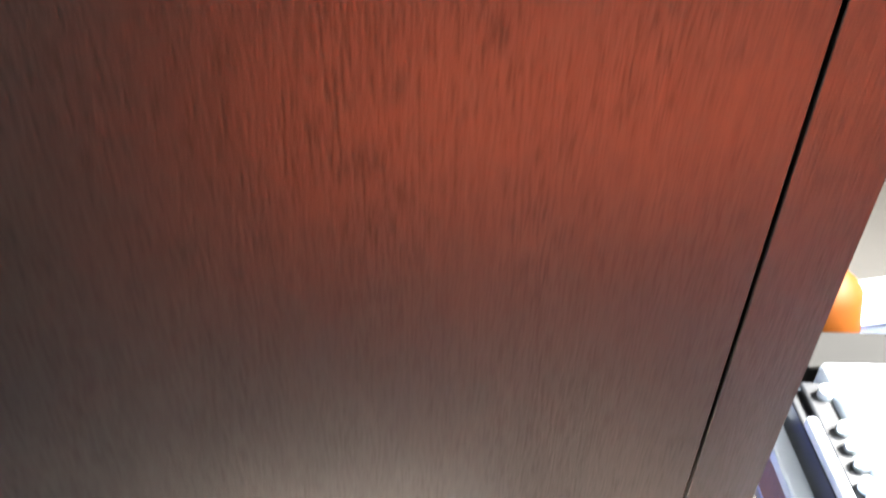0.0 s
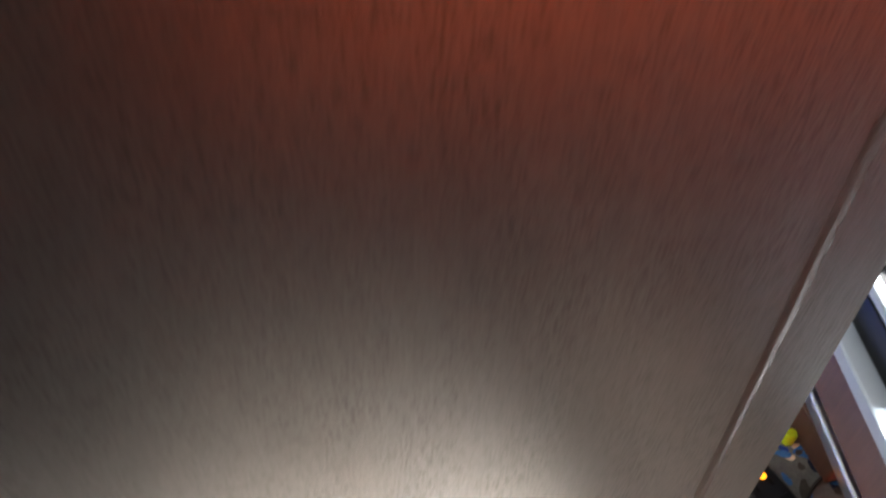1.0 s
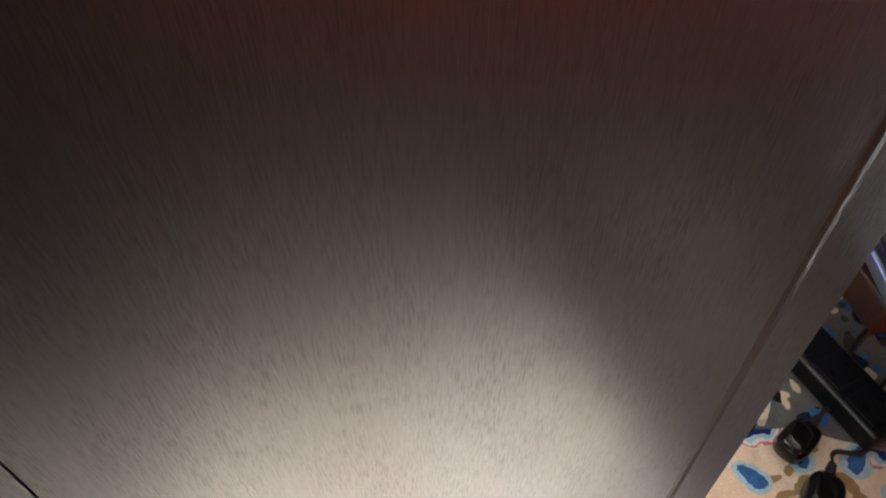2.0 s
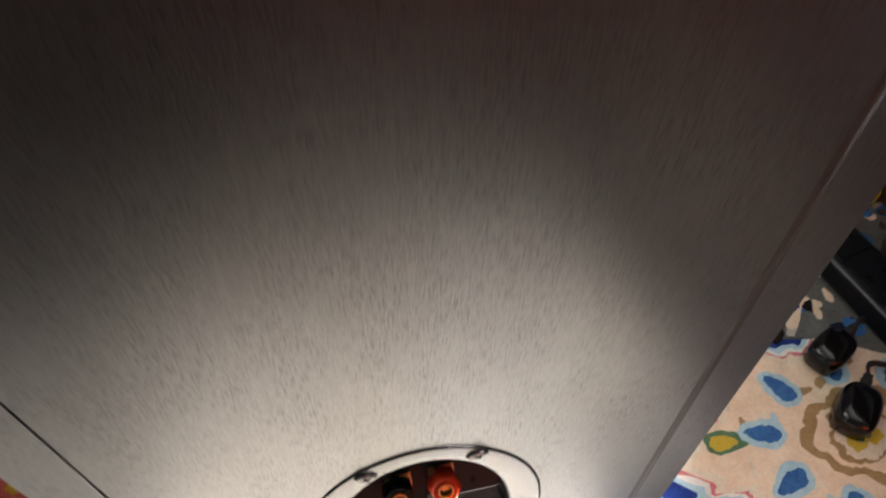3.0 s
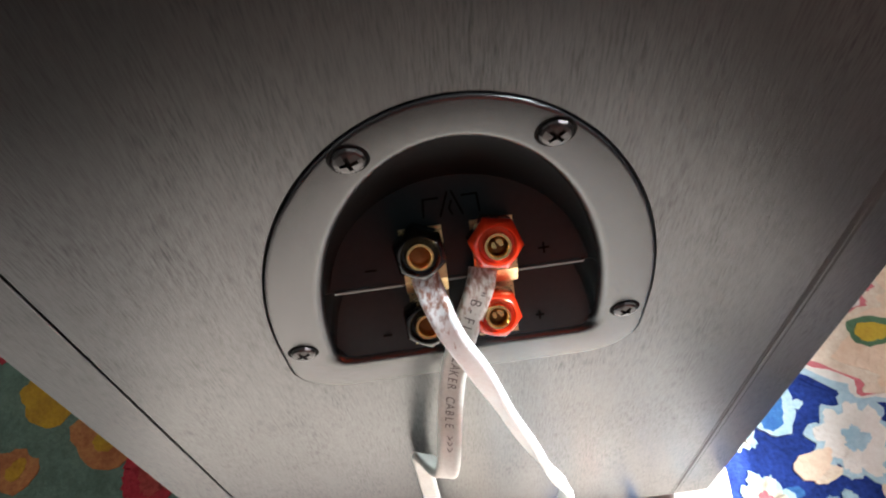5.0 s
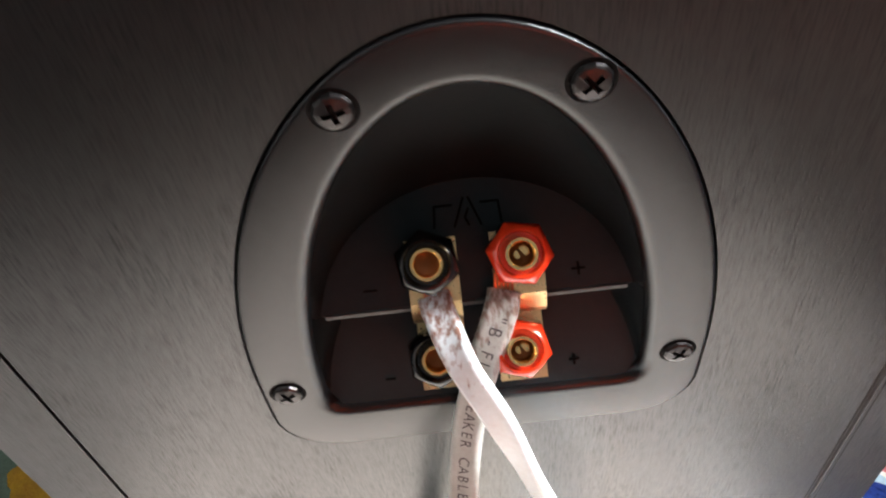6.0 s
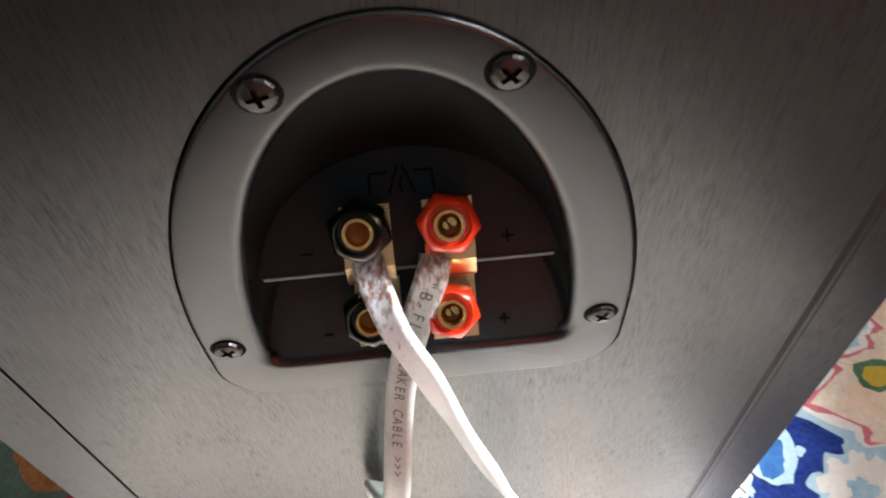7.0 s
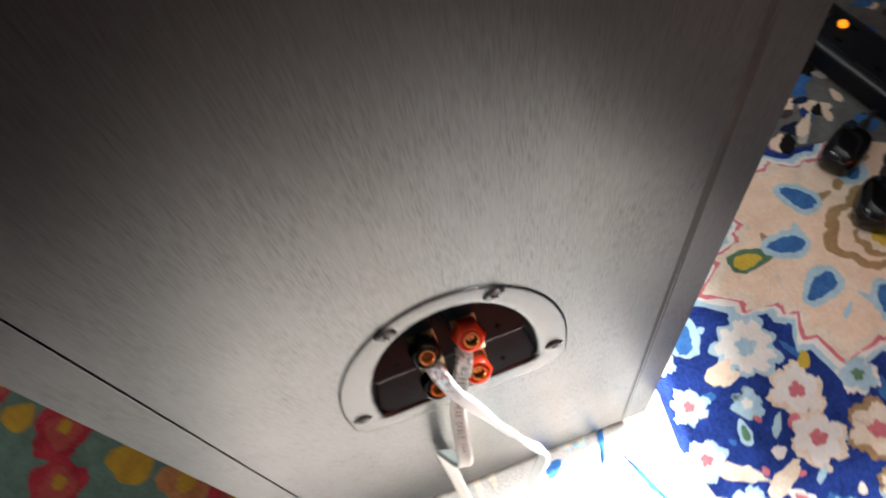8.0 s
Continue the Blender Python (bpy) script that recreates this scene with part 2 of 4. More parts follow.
# ---- mesh helpers: all shapes are drawn in centimetres ----
def thing(name, at, label, category, group="", kind=""):
    e = new(name)
    e.location = [v * 0.01 for v in at]
    return tagged(e, label, category, group, kind)


def link(name, mesh, parent=None, label=""):
    ob = new(name, mesh)
    if parent:
        ob.parent = parent
        ob.matrix_parent_inverse = Matrix.Translation(-parent.location)
    return tagged(ob, label)


def part(name, bm, mat, parent=None, label="", smooth=False):
    """Links a bmesh, in centimetres of the world, as one mesh object under a thing or a part."""
    bmesh.ops.scale(bm, vec=(0.01, 0.01, 0.01), verts=bm.verts)
    bmesh.ops.recalc_face_normals(bm, faces=bm.faces)
    mesh = bpy.data.meshes.new(name)
    bm.to_mesh(mesh)
    bm.free()
    mesh.materials.append(mat)
    if smooth:
        mesh.polygons.foreach_set("use_smooth", [True] * len(mesh.polygons))
        mesh.set_sharp_from_angle(angle=radians(42))
    return link(name, mesh, parent, label)


def box(x0, x1, y0, y1, z0, z1, bevel=0.0, seg=2):
    bm = bmesh.new()
    bmesh.ops.create_cube(bm, size=1.0)
    for v in bm.verts:
        v.co = Vector(((x0 + x1) / 2 + v.co.x * (x1 - x0), (y0 + y1) / 2 + v.co.y * (y1 - y0), (z0 + z1) / 2 + v.co.z * (z1 - z0)))
    if bevel:
        bmesh.ops.bevel(bm, geom=bm.edges[:], offset=bevel, segments=seg, affect="EDGES", profile=0.5)
    return bm


def loft(bm, rings, close_last=True, close_first=False):
    """Faces between rings of equally many points."""
    made = [[bm.verts.new(p) for p in ring] for ring in rings]
    for a, b in zip(made, made[1:]):
        for i in range(len(a)):
            j = (i + 1) % len(a)
            bm.faces.new((a[i], a[j], b[j], b[i]))
    if close_last:
        bm.faces.new(made[-1])
    if close_first:
        bm.faces.new(made[0])
    return made


def lathe(bm, profile, n, m, facet=None):
    """A turned body about m's z axis: rows of (radius, height, six-sidedness)."""
    rings = []
    for r, h, hexed in profile:
        ring = []
        for i in range(n):
            a = 2 * math.pi * i / n
            k = (a + math.pi / 6) % (math.pi / 3) - math.pi / 6
            rr = r * (1 + hexed * (0.93 / math.cos(k) - 1))
            ring.append(m @ Vector((rr * math.cos(a), rr * math.sin(a), h)))
        rings.append(ring)
    return loft(bm, rings, True, True)


def arch(a, b, c, low, r, n=96):
    """An arch-shaped outline in x, z: flat foot at z = low with corners of radius r, straight sides up to c, half an ellipse (a, b) above."""
    pts = [(0.0, low), (a - r, low)]
    pts += [(a - r + r * math.sin(t), low + r - r * math.cos(t)) for t in np.linspace(0, math.pi / 2, 10)[1:]]
    pts += [(a * math.cos(t), c + b * math.sin(t)) for t in np.linspace(0, math.pi / 2, 60)]
    p = np.array(pts)
    s = np.r_[0, np.cumsum(np.hypot(*np.diff(p, axis=0).T))]
    k = np.linspace(0, s[-1], n // 2 + 1)
    half = np.stack([np.interp(k, s, p[:, 0]), np.interp(k, s, p[:, 1])], 1)
    return np.concatenate([half, (half * (-1, 1))[1:-1][::-1]])


def at_y(outline, y):
    return [(x, y, z) for x, z in outline]


# ---- room shell ----
def wall(name, x0, x1, y0, y1, z0, z1, label, mat="plaster"):
    return tagged(part(name, box(x0, x1, y0, y1, z0, z1), M[mat]), label, "wall", kind="structure")


tagged(part("floor", box(-170, 175, -125, 175, -8, -0.6), M["concrete"]), "plain cement floor under the rugs", "floor", kind="structure")
tagged(part("ceiling", box(-170, 175, -125, 175, 262, 270), M["plaster"]), "plain plaster ceiling", "ceiling", kind="structure")
wall("wall_west", -170, -160, -125, 175, -0.6, 262, "plain plaster wall")
wall("wall_north", -160, 175, 165, 175, -0.6, 262, "dark brown painted wall", "umberwall")


def wall_with_opening(name, along, at, thick, lo, hi, o0, o1, z0, z1, label):
    """A wall with one window opening, as one mesh of four blocks butted round it."""
    bm = bmesh.new()
    for u0, u1, a, b in ((lo, o0, -0.6, 262), (o1, hi, -0.6, 262), (o0, o1, -0.6, z0), (o0, o1, z1, 262)):
        blk = box(at, at + thick, u0, u1, a, b) if along == "y" else box(u0, u1, at, at + thick, a, b)
        me = bpy.data.meshes.new("block")
        blk.to_mesh(me)
        blk.free()
        bm.from_mesh(me)
        bpy.data.meshes.remove(me)
    return tagged(part(name, bm, M["brownwall"]), label, "wall", kind="structure")


wall_with_opening("wall_east", "y", 165, 10, -115, 165, -30, 75, 122, 204, "dull grey painted wall with a window opening")
# the low opening is unseen, added to light the curtain from behind
wall_with_opening("wall_south", "x", -125, 10, -160, 165, 0, 125, 8, 47, "dull grey painted wall with a curtained window opening")

# unseen red curtain in soft folds before the low window, added for the red reflection
bm = bmesh.new()
rings = []
for i in range(141):
    x = -22 + 162 * i / 140
    d = -109 + 1.8 * math.sin(x * 0.55) + 0.7 * math.sin(x * 1.37 + 1)
    rings.append([(x, d, -0.5), (x, d + 0.3, 20), (x, d, 40), (x, d, 62)])
grid_v = [[bm.verts.new(p) for p in r] for r in rings]
for a, b in zip(grid_v, grid_v[1:]):
    for i in range(3):
        bm.faces.new((a[i], b[i], b[i + 1], a[i + 1]))
tagged(part("curtain", bm, M["curtain"], smooth=True), "unseen thin red cloth curtain, backlit for the red reflection", "curtain")

# ---- loudspeaker ----
SB, ST = 1.5, 100.0
speaker = thing("loudspeaker", (0, 15, 0), "tall black woodgrain floor loudspeaker seen from its back, standing on rug", "loudspeaker")
for sx in (-1, 1):
    a, b = sorted((sx * 10.15, sx * 12.0))
    part("side_panel", box(a, b, 0.0, 30, SB, ST, 0.018, 1), M["vinyl"], speaker)
part("top_panel", box(-10.09, 10.09, 0.02, 30, ST - 1.8, ST, 0.06), M["vinyl"], speaker)
part("front_panel", box(-10.14, 10.14, 28.2, 30, SB, ST - 1.9, 0.06), M["vinyl"], speaker)
for a, b in ((-10.19, -9.7), (9.7, 10.19)):
    part("inner_frame", box(a, b, 2.2, 2.6, SB + 0.2, ST - 2), M["gap"], speaker)
bm = bmesh.new()
hole = arch(5.185, 8.905, 23.4, 20.55, 1.5)
X0, X1, Z0, Z1, CZ = -10.085, 10.085, SB + 0.05, ST - 1.9, 26.0


def to_rect(p, inset=0.0):
    dx, dz = p[0], p[1] - CZ
    k = min((X1 - inset) / abs(dx) if abs(dx) > 1e-6 else 1e9, ((Z1 - inset - CZ) if dz > 0 else (CZ - Z0 - inset)) / abs(dz) if abs(dz) > 1e-6 else 1e9)
    return dx * k, CZ + dz * k


corners = [(X1, Z0), (X1, Z1), (X0, Z1), (X0, Z0)]
outer = [to_rect(p) for p in hole]
for q in corners:
    k = min(range(len(outer)), key=lambda i: math.hypot(outer[i][0] - q[0], outer[i][1] - q[1]))
    outer[k] = q
shrink = [(x - 0.05 * (1 if x > 0 else -1) * (abs(x) > X1 - 0.01), z - 0.05 * (float(z > Z1 - 0.01) - float(z < Z0 + 0.01))) for x, z in outer]
loft(bm, [at_y(hole, 1.4), at_y(hole, 0.03), at_y(arch(5.20, 8.92, 23.4, 20.53, 1.52), 0.0), at_y(shrink, 0.0), at_y(outer, 0.05), at_y(outer, 1.4)], False)
part("back_panel", bm, M["vinyl"], speaker)
# the foil runs on across the joint: a crease at the foot, an uneven worn welt above it, and a groove that deepens into an open gap
bm = bmesh.new()
rings = []
for i in range(320):
    z = SB + 0.1 + (93.0 - SB) * i / 319
    rise = min(1.0, max(0.0, (z - 31) / 6)) * min(1.0, max(0.0, (70.0 - z) / 8))
    sink = max(0.0, (z - 71) / 20) * 0.45 + 0.035 * max(0.0, (33 - z) / 31)
    lump = 0.6 * noise.noise((0.0, 3.1, z * 0.9)) + 0.4 * noise.noise((2.0, 0.3, z * 3.1))
    h = rise * (0.035 + 0.030 * lump) - sink
    half = 0.055 + 0.03 * rise * (1 + 0.5 * lump)
    mid = 10.118 + 0.03 * noise.noise((1.7, 0.4, z * 0.55)) * rise
    lap = -0.003 + 0.06 * min(1.0, max(0.0, (z - 69) / 4)) + sink * (z > 69)
    rings.append([(9.94, 1.2, z), (9.94, lap, z), (mid - half, lap - h * 0.3, z), (mid, -0.004 - h, z), (mid + half * 0.6, lap - h * 0.5, z), (10.32, lap, z), (10.32, 1.2, z)])
loft(bm, rings, True, True)
part("seam_welt", bm, M["welt"], speaker, "scuffed foil welt over the joint", True)
bottom = part("bottom_panel", box(-10.14, 10.14, 0.02, 28.1, SB, SB + 1.6), M["vinyl"], speaker)
for fx in (-9, 9):
    for fy in (3, 27):
        bm = bmesh.new()
        lathe(bm, [(1.7, 0.0, 0), (1.9, 0.2, 0), (1.9, 1.5, 0)], 24, Matrix.Translation((fx, fy, 0.0)))
        part("foot", bm, M["rubber"], speaker, "black rubber foot", True)

# terminal plate: flange, rolled rim and tapering recess
F = -0.08


ROLL = 0.34
rows = [at_y(arch(5.12, 8.84, 23.4, 20.62, 1.45), 1.2), at_y(arch(5.14, 8.86, 23.4, 20.6, 1.5), -0.01), at_y(arch(5.13, 8.85, 23.4, 20.61, 1.49), -0.045),
        at_y(arch(5.10, 8.82, 23.4, 20.64, 1.46), F + 0.008), at_y(arch(5.05, 8.77, 23.4, 20.69, 1.41), F)]
for k in range(9):
    q = radians(90 * k / 8)
    inset = ROLL * (1 - math.sin(q))
    rows.append(at_y(arch(3.74 + inset, 8.12 + inset, 22.9, 22.26 - inset, 0.36 + inset), F + ROLL * (1 - math.cos(q))))
bm = bmesh.new()
loft(bm, rows, False)
plate = part("terminal_plate", bm, M["cup"], speaker, "matt black arched moulded terminal plate", True)


def recess_wall(n=49, steps=10):
    """The coved wall between the rolled rim and the two slanting mounts: an arch over the upper one, curved cheeks beside the lower one."""
    y0 = F + ROLL - 0.01
    bm = bmesh.new()

    def sheet(front, back, bulge):
        grid = []
        for k in range(steps + 1):
            t = k / steps
            row = []
            for (p, o), q in zip(front, back):
                c = Vector(p).lerp(Vector(q), t) + Vector(o) * bulge * math.sin(math.pi * t)
                row.append(bm.verts.new(c))
            grid.append(row)
        for a, b in zip(grid, grid[1:]):
            for i in range(len(a) - 1):
                bm.faces.new((a[i], a[i + 1], b[i + 1], b[i]))

    low = math.asin((25.0 - 22.9) / 8.13)
    front, back = [], []
    for i in range(n):
        u = i / (n - 1)
        a = low + (math.pi - 2 * low) * u
        front.append(((3.745 * math.cos(a), y0, 22.9 + 8.125 * math.sin(a)), (math.cos(a), 0.0, math.sin(a))))
        e = math.pi * u
        h = 1.88 * math.sin(e)
        back.append((3.34 * math.cos(e), 0.63 + h, 25.0 + h))
    sheet(front, back, 0.30)
    for sx in (-1, 1):
        front, back = [], []
        for i in range(17):
            z = 22.2 + 2.85 * i / 16
            front.append(((sx * 3.745, y0, z), (sx, 0.0, 0.0)))
            back.append((sx * (3.72 - 0.22 * max(0.0, z - 22.3) ** 2), max(y0 + 0.02, (z - 22.11) / 1.18), z))
        sheet(front, back, 0.12)
    return bm


part("recess", recess_wall(), M["cup_in"], plate, "", True)
# stepped slanting mounts inside the recess, coloured lighter than its wall for the light they catch
prof = [(0.05, 22.02), (0.05, 22.17), (2.28, 24.80), (0.78, 24.93), (0.64, 24.96), (0.60, 25.02), (0.64, 25.10), (2.75, 27.20), (3.4, 27.2), (3.4, 22.2)]
bm = bmesh.new()
loft(bm, [[(-3.735, y, z) for y, z in prof], [(3.735, y, z) for y, z in prof]], True, True)
part("stepped_mount", bm, M["mount"], plate, "", True)
part("ledge_lip", box(-3.36, 3.36, 0.545, 0.62, 24.92, 25.06, 0.03, 2), M["mark"], plate)
# embossed signs on the upper mount, their shading put in as near-black
SL = Vector((0, 0.7071, 0.7071))
NR = Vector((0, -0.7071, 0.7071))


def on_slope(base, x, s, n):
    return Vector(base) + Vector((x, 0, 0)) + SL * s + NR * n


def raised(name, base, pts, h, mat, parent):
    bm = bmesh.new()
    loft(bm, [[on_slope(base, x, s, -0.02) for x, s in pts], [on_slope(base, x, s, h) for x, s in pts]], True, True)
    return part(name, bm, mat, parent)


UB, LB = (0, 0.61, 25.06), (0, 0.66, 22.93)


def stroke(base, a, b, w, h):
    d = Vector((b[0] - a[0], b[1] - a[1])).normalized()
    o = Vector((-d.y, d.x)) * w / 2
    raised("embossed_line", base, [(a[0] - o.x, a[1] - o.y), (b[0] - o.x, b[1] - o.y), (b[0] + o.x, b[1] + o.y), (a[0] + o.x, a[1] + o.y)], h, M["gap"], plate)


for sx in (-1, 1):
    stroke(UB, (sx * 0.05, 2.25), (sx * 0.30, 1.60), 0.05, 0.03)
    stroke(UB, (sx * 0.30, 2.10), (sx * 0.70, 2.10), 0.05, 0.03)
    stroke(UB, (sx * 0.70, 2.12), (sx * 0.74, 1.62), 0.05, 0.03)
stroke(UB, (0.04, 2.0), (-0.05, 1.8), 0.05, 0.03)
stroke(UB, (-0.05, 1.8), (0.03, 1.62), 0.05, 0.03)
stroke(UB, (2.15, 0.42), (2.45, 0.42), 0.05, 0.03)
stroke(UB, (2.30, 0.27), (2.30, 0.57), 0.05, 0.03)
stroke(UB, (-2.45, 0.42), (-2.15, 0.42), 0.05, 0.03)
stroke(LB, (2.1, -0.4), (2.35, -0.4), 0.05, 0.03)
stroke(LB, (2.22, -0.53), (2.22, -0.27), 0.05, 0.03)
stroke(LB, (-2.35, -0.4), (-2.1, -0.4), 0.05, 0.03)

# cross-head screws in shallow wells; wells and slots are coloured near-black for shade
for x, z, turn in ((-2.03, 30.96, 12), (2.06, 30.96, 40), (-4.58, 23.2, 25), (4.52, 23.2, 55)):
    fm = Matrix.Translation((x, F, z)) @ Matrix.Rotation(radians(90), 4, "X")
    bm = bmesh.new()
    lathe(bm, [(0.43, 0.0, 0), (0.425, 0.008, 0), (0.41, 0.008, 0), (0.36, 0.004, 0)], 32, fm)
    part("screw_well", bm, M["gap"], plate, "", True)
    bm = bmesh.new()
    hm = fm @ Matrix.Rotation(radians(turn), 4, "Z")
    w, l_ = 0.05, 0.20
    star = [(w, w), (w, l_), (-w, l_), (-w, w), (-l_, w), (-l_, -w), (-w, -w), (-w, -l_), (w, -l_), (w, -w), (l_, -w), (l_, w)]
    rim = []
    for p, q in star:
        g = math.hypot(p, q)
        rim.append((p, q, 0.155 - 0.45 * g * g))
    turned_rim = [math.atan2(q, p) for p, q, _ in rim]
    rows = [[hm @ Vector((r * math.cos(a), r * math.sin(a), h)) for a in turned_rim] for r, h in ((0.34, 0.0), (0.355, 0.035), (0.335, 0.085), (0.295, 0.115))]
    rows += [[hm @ Vector(v) for v in rim], [hm @ Vector((p * 0.8, q * 0.8, 0.03)) for p, q, _ in rim]]
    loft(bm, rows, True, True)
    part("screw", bm, M["screw"], plate, "black cross-head screw")
    bm = bmesh.new()
    loft(bm, [[hm @ Vector((p * 0.85, q * 0.85, 0.02)) for p, q in star], [hm @ Vector((p * 0.85, q * 0.85, 0.05)) for p, q in star]], True, True)
    part("cross_slot", bm, M["gap"], plate)


# ---- binding posts ----
def binding_post(x, foot, mat, label, turn, pin):
    """A six-sided clamp knob on a gold socket; its axis leans up out of the slanting mount."""
    axis = Matrix((( 1, 0, 0, x), (0, SL.y, NR.y, foot[1]), (0, SL.z, NR.z, foot[2]), (0, 0, 0, 1))) @ Matrix.Rotation(radians(turn), 4, "Z")
    bm = bmesh.new()
    lathe(bm, [(0.50, 0.42, 0), (0.57, 0.48, 0.5), (0.66, 0.62, 1), (0.66, 1.22, 1), (0.655, 1.32, 0.9), (0.60, 1.46, 0.35), (0.53, 1.56, 0.0), (0.485, 1.58, 0), (0.455, 1.56, 0), (0.43, 1.44, 0), (0.345, 1.43, 0), (0.33, 1.0, 0)], 48, axis)
    knob = part("binding_post", bm, mat, speaker, label, True)
    bm = bmesh.new()
    lathe(bm, [(0.40, -0.25, 0), (0.40, 0.10, 0), (0.26, 0.12, 0), (0.26, 0.50, 0)], 24, axis)
    part("shank", bm, M["gold"], knob, "gold plated shank", True)
    bm = bmesh.new()
    n, rows = 40, []
    for r, h in ((0.335, 1.40), (0.345, 1.66), (0.325, 1.70), (0.27, 1.70), (0.245, 1.67), (0.235, 1.0)):
        rows.append([axis @ Vector((r * math.cos(2 * math.pi * i / n), r * math.sin(2 * math.pi * i / n), h)) for i in range(n)])
    loft(bm, rows, False)
    part("socket", bm, M["gold"], knob, "gold plated socket ring", True)
    bm = bmesh.new()
    lathe(bm, [(0.24, 1.0, 0), (0.24, 1.18, 0), (0.10, 1.12, 0)], 24, axis)
    part("bore", bm, M["bore"], knob, "", True)
    if pin:
        for k, (grow, tip) in enumerate(((1.05, 1.50), (0.85, 1.38))):
            bm = bmesh.new()
            rm = axis @ Matrix.Rotation(2.7 * k + 0.4, 4, "Z")
            q = [(0.03, -0.10), (0.12, -0.13), (0.19, -0.03), (0.17, 0.07), (0.08, 0.13), (0.03, 0.10)]
            loft(bm, [[rm @ Vector((a * grow, b * grow, h)) for a, b in q] for h in (1.1, tip - 0.04)] + [[rm @ Vector((a * 0.8 * grow + 0.01, b * 0.8 * grow, tip)) for a, b in q]], True, True)
            part("split_pin", bm, M["gold"], knob, "", True)
    return knob


UF, LF = (0, 1.28, 25.73), (0, 0.70, 23.24)
binding_post(-0.95, UF, M["black"], "glossy black six-sided clamp knob with gold socket", 8, False)
binding_post(0.95, UF, M["red"], "bright red six-sided clamp knob with gold socket", 20, True)
binding_post(-1.00, LF, M["black"], "glossy black six-sided clamp knob with gold socket", 2, False)
binding_post(0.87, LF, M["red"], "bright red six-sided clamp knob with gold socket", 14, True)


def jumper(x, w):
    """A bent brass strip that bridges the upper and the lower post."""
    t = 0.07
    mid = [on_slope(UB, x, 1.42, 0.16), on_slope(UB, x, 0.02, 0.16), Vector((x, 0.46, 24.75)), Vector((x, 0.62, 24.45)), on_slope(LB, x, 0.95, 0.16), on_slope(LB, x, -0.72, 0.16)]
    up = []
    for i, p in enumerate(mid):
        d = (mid[min(i + 1, len(mid) - 1)] - mid[max(i - 1, 0)]).normalized()
        up.append(Vector((1, 0, 0)).cross(d).normalized())
    bm = bmesh.new()
    loft(bm, [[p + Vector((sx * w / 2, 0, 0)) + n * k * t / 2 for sx, k in ((-1, -1), (1, -1), (1, 1), (-1, 1))] for p, n in zip(mid, up)], True, True)
    part("jumper_plate", bm, M["goldflat"], speaker, "bent brass jumper strip")


jumper(-0.88, 1.12)
jumper(0.98, 1.12)


# ---- speaker cables ----
def smooth_path(pts, n=14):
    p = [Vector(q) for q in pts]
    p = [2 * p[0] - p[1]] + p + [2 * p[-1] - p[-2]]
    out = []
    for a, b, c, d in zip(p, p[1:], p[2:], p[3:]):
        for k in range(n):
            t = k / n
            out.append(0.5 * ((2 * b) + (c - a) * t + (2 * a - 5 * b + 4 * c - d) * t * t + (3 * b - a - 3 * c + d) * t ** 3))
    out.append(p[-2])
    return out


def ribbon(name, pts, sides, mat, parent, width, thick, label=""):
    """A twin-core flat cable: two round cores with a web between, swept along the path; sides gives its broad direction at each point."""
    line = smooth_path(pts)
    n_side = smooth_path(sides)
    ring2 = []
    r = thick / 2
    off = width / 2 - r
    for sx in (1, -1):
        for a in np.linspace(-115, 115, 9):
            t = radians(a)
            ring2.append((sx * (off + r * math.cos(t)), sx * r * math.sin(t)))
    rings = []
    for i, p in enumerate(line):
        d = (line[min(i + 1, len(line) - 1)] - line[max(i - 1, 0)]).normalized()
        s = n_side[min(i, len(n_side) - 1)]
        s = (s - d * s.dot(d)).normalized()
        u = d.cross(s)
        rings.append([p + s * a + u * b for a, b in ring2])
    bm = bmesh.new()
    loft(bm, rings, True, True)
    return part(name, bm, mat, parent, label, True)


A = [(-0.92, 0.55, 25.35), (-0.80, 0.05, 25.2), (-0.43, -0.85, 24.55), (0.15, -1.40, 23.4), (0.80, -1.85, 21.5), (1.52, -2.15, 19.2), (2.30, -2.45, 16.8), (2.95, -2.57, 14.94), (2.85, -2.75, 13.2), (2.45, -2.55, 9.0), (2.1, -2.5, 3.5), (2.0, -3.2, 0.75), (2.2, -7.0, 0.42), (3.5, -16, 0.42)]
AS = [(1, 0, 0.3)] * 2 + [(0.9, -0.2, 0.5)] * 2 + [(0.6, -0.6, 0.4)] * 2 + [(0.3, -1, 0.1)] * 2 + [(0.2, -1, 0)] * 3 + [(1, 0, 0)] * 3
B = [(0.62, 0.55, 25.3), (0.45, 0.10, 25.0), (-0.05, -0.42, 23.8), (-0.48, -0.85, 22.2), (-0.72, -1.35, 20.8), (-0.88, -1.85, 19.5), (-1.05, -2.30, 18.3), (-1.25, -2.2, 17.4), (-1.7, -1.3, 16.0), (-2.05, -0.5, 14.2), (-2.05, -0.55, 11.5), (-1.95, -1.0, 5.0), (-1.9, -1.8, 0.8), (-1.9, -6.0, 0.42), (-3.0, -16, 0.42)]
BS = [(1, 0, 0.2)] * 2 + [(1, -0.3, 0.2)] * 3 + [(1, -0.2, 0)] * 4 + [(0.9, -0.3, 0)] * 3 + [(1, 0, 0)] * 3
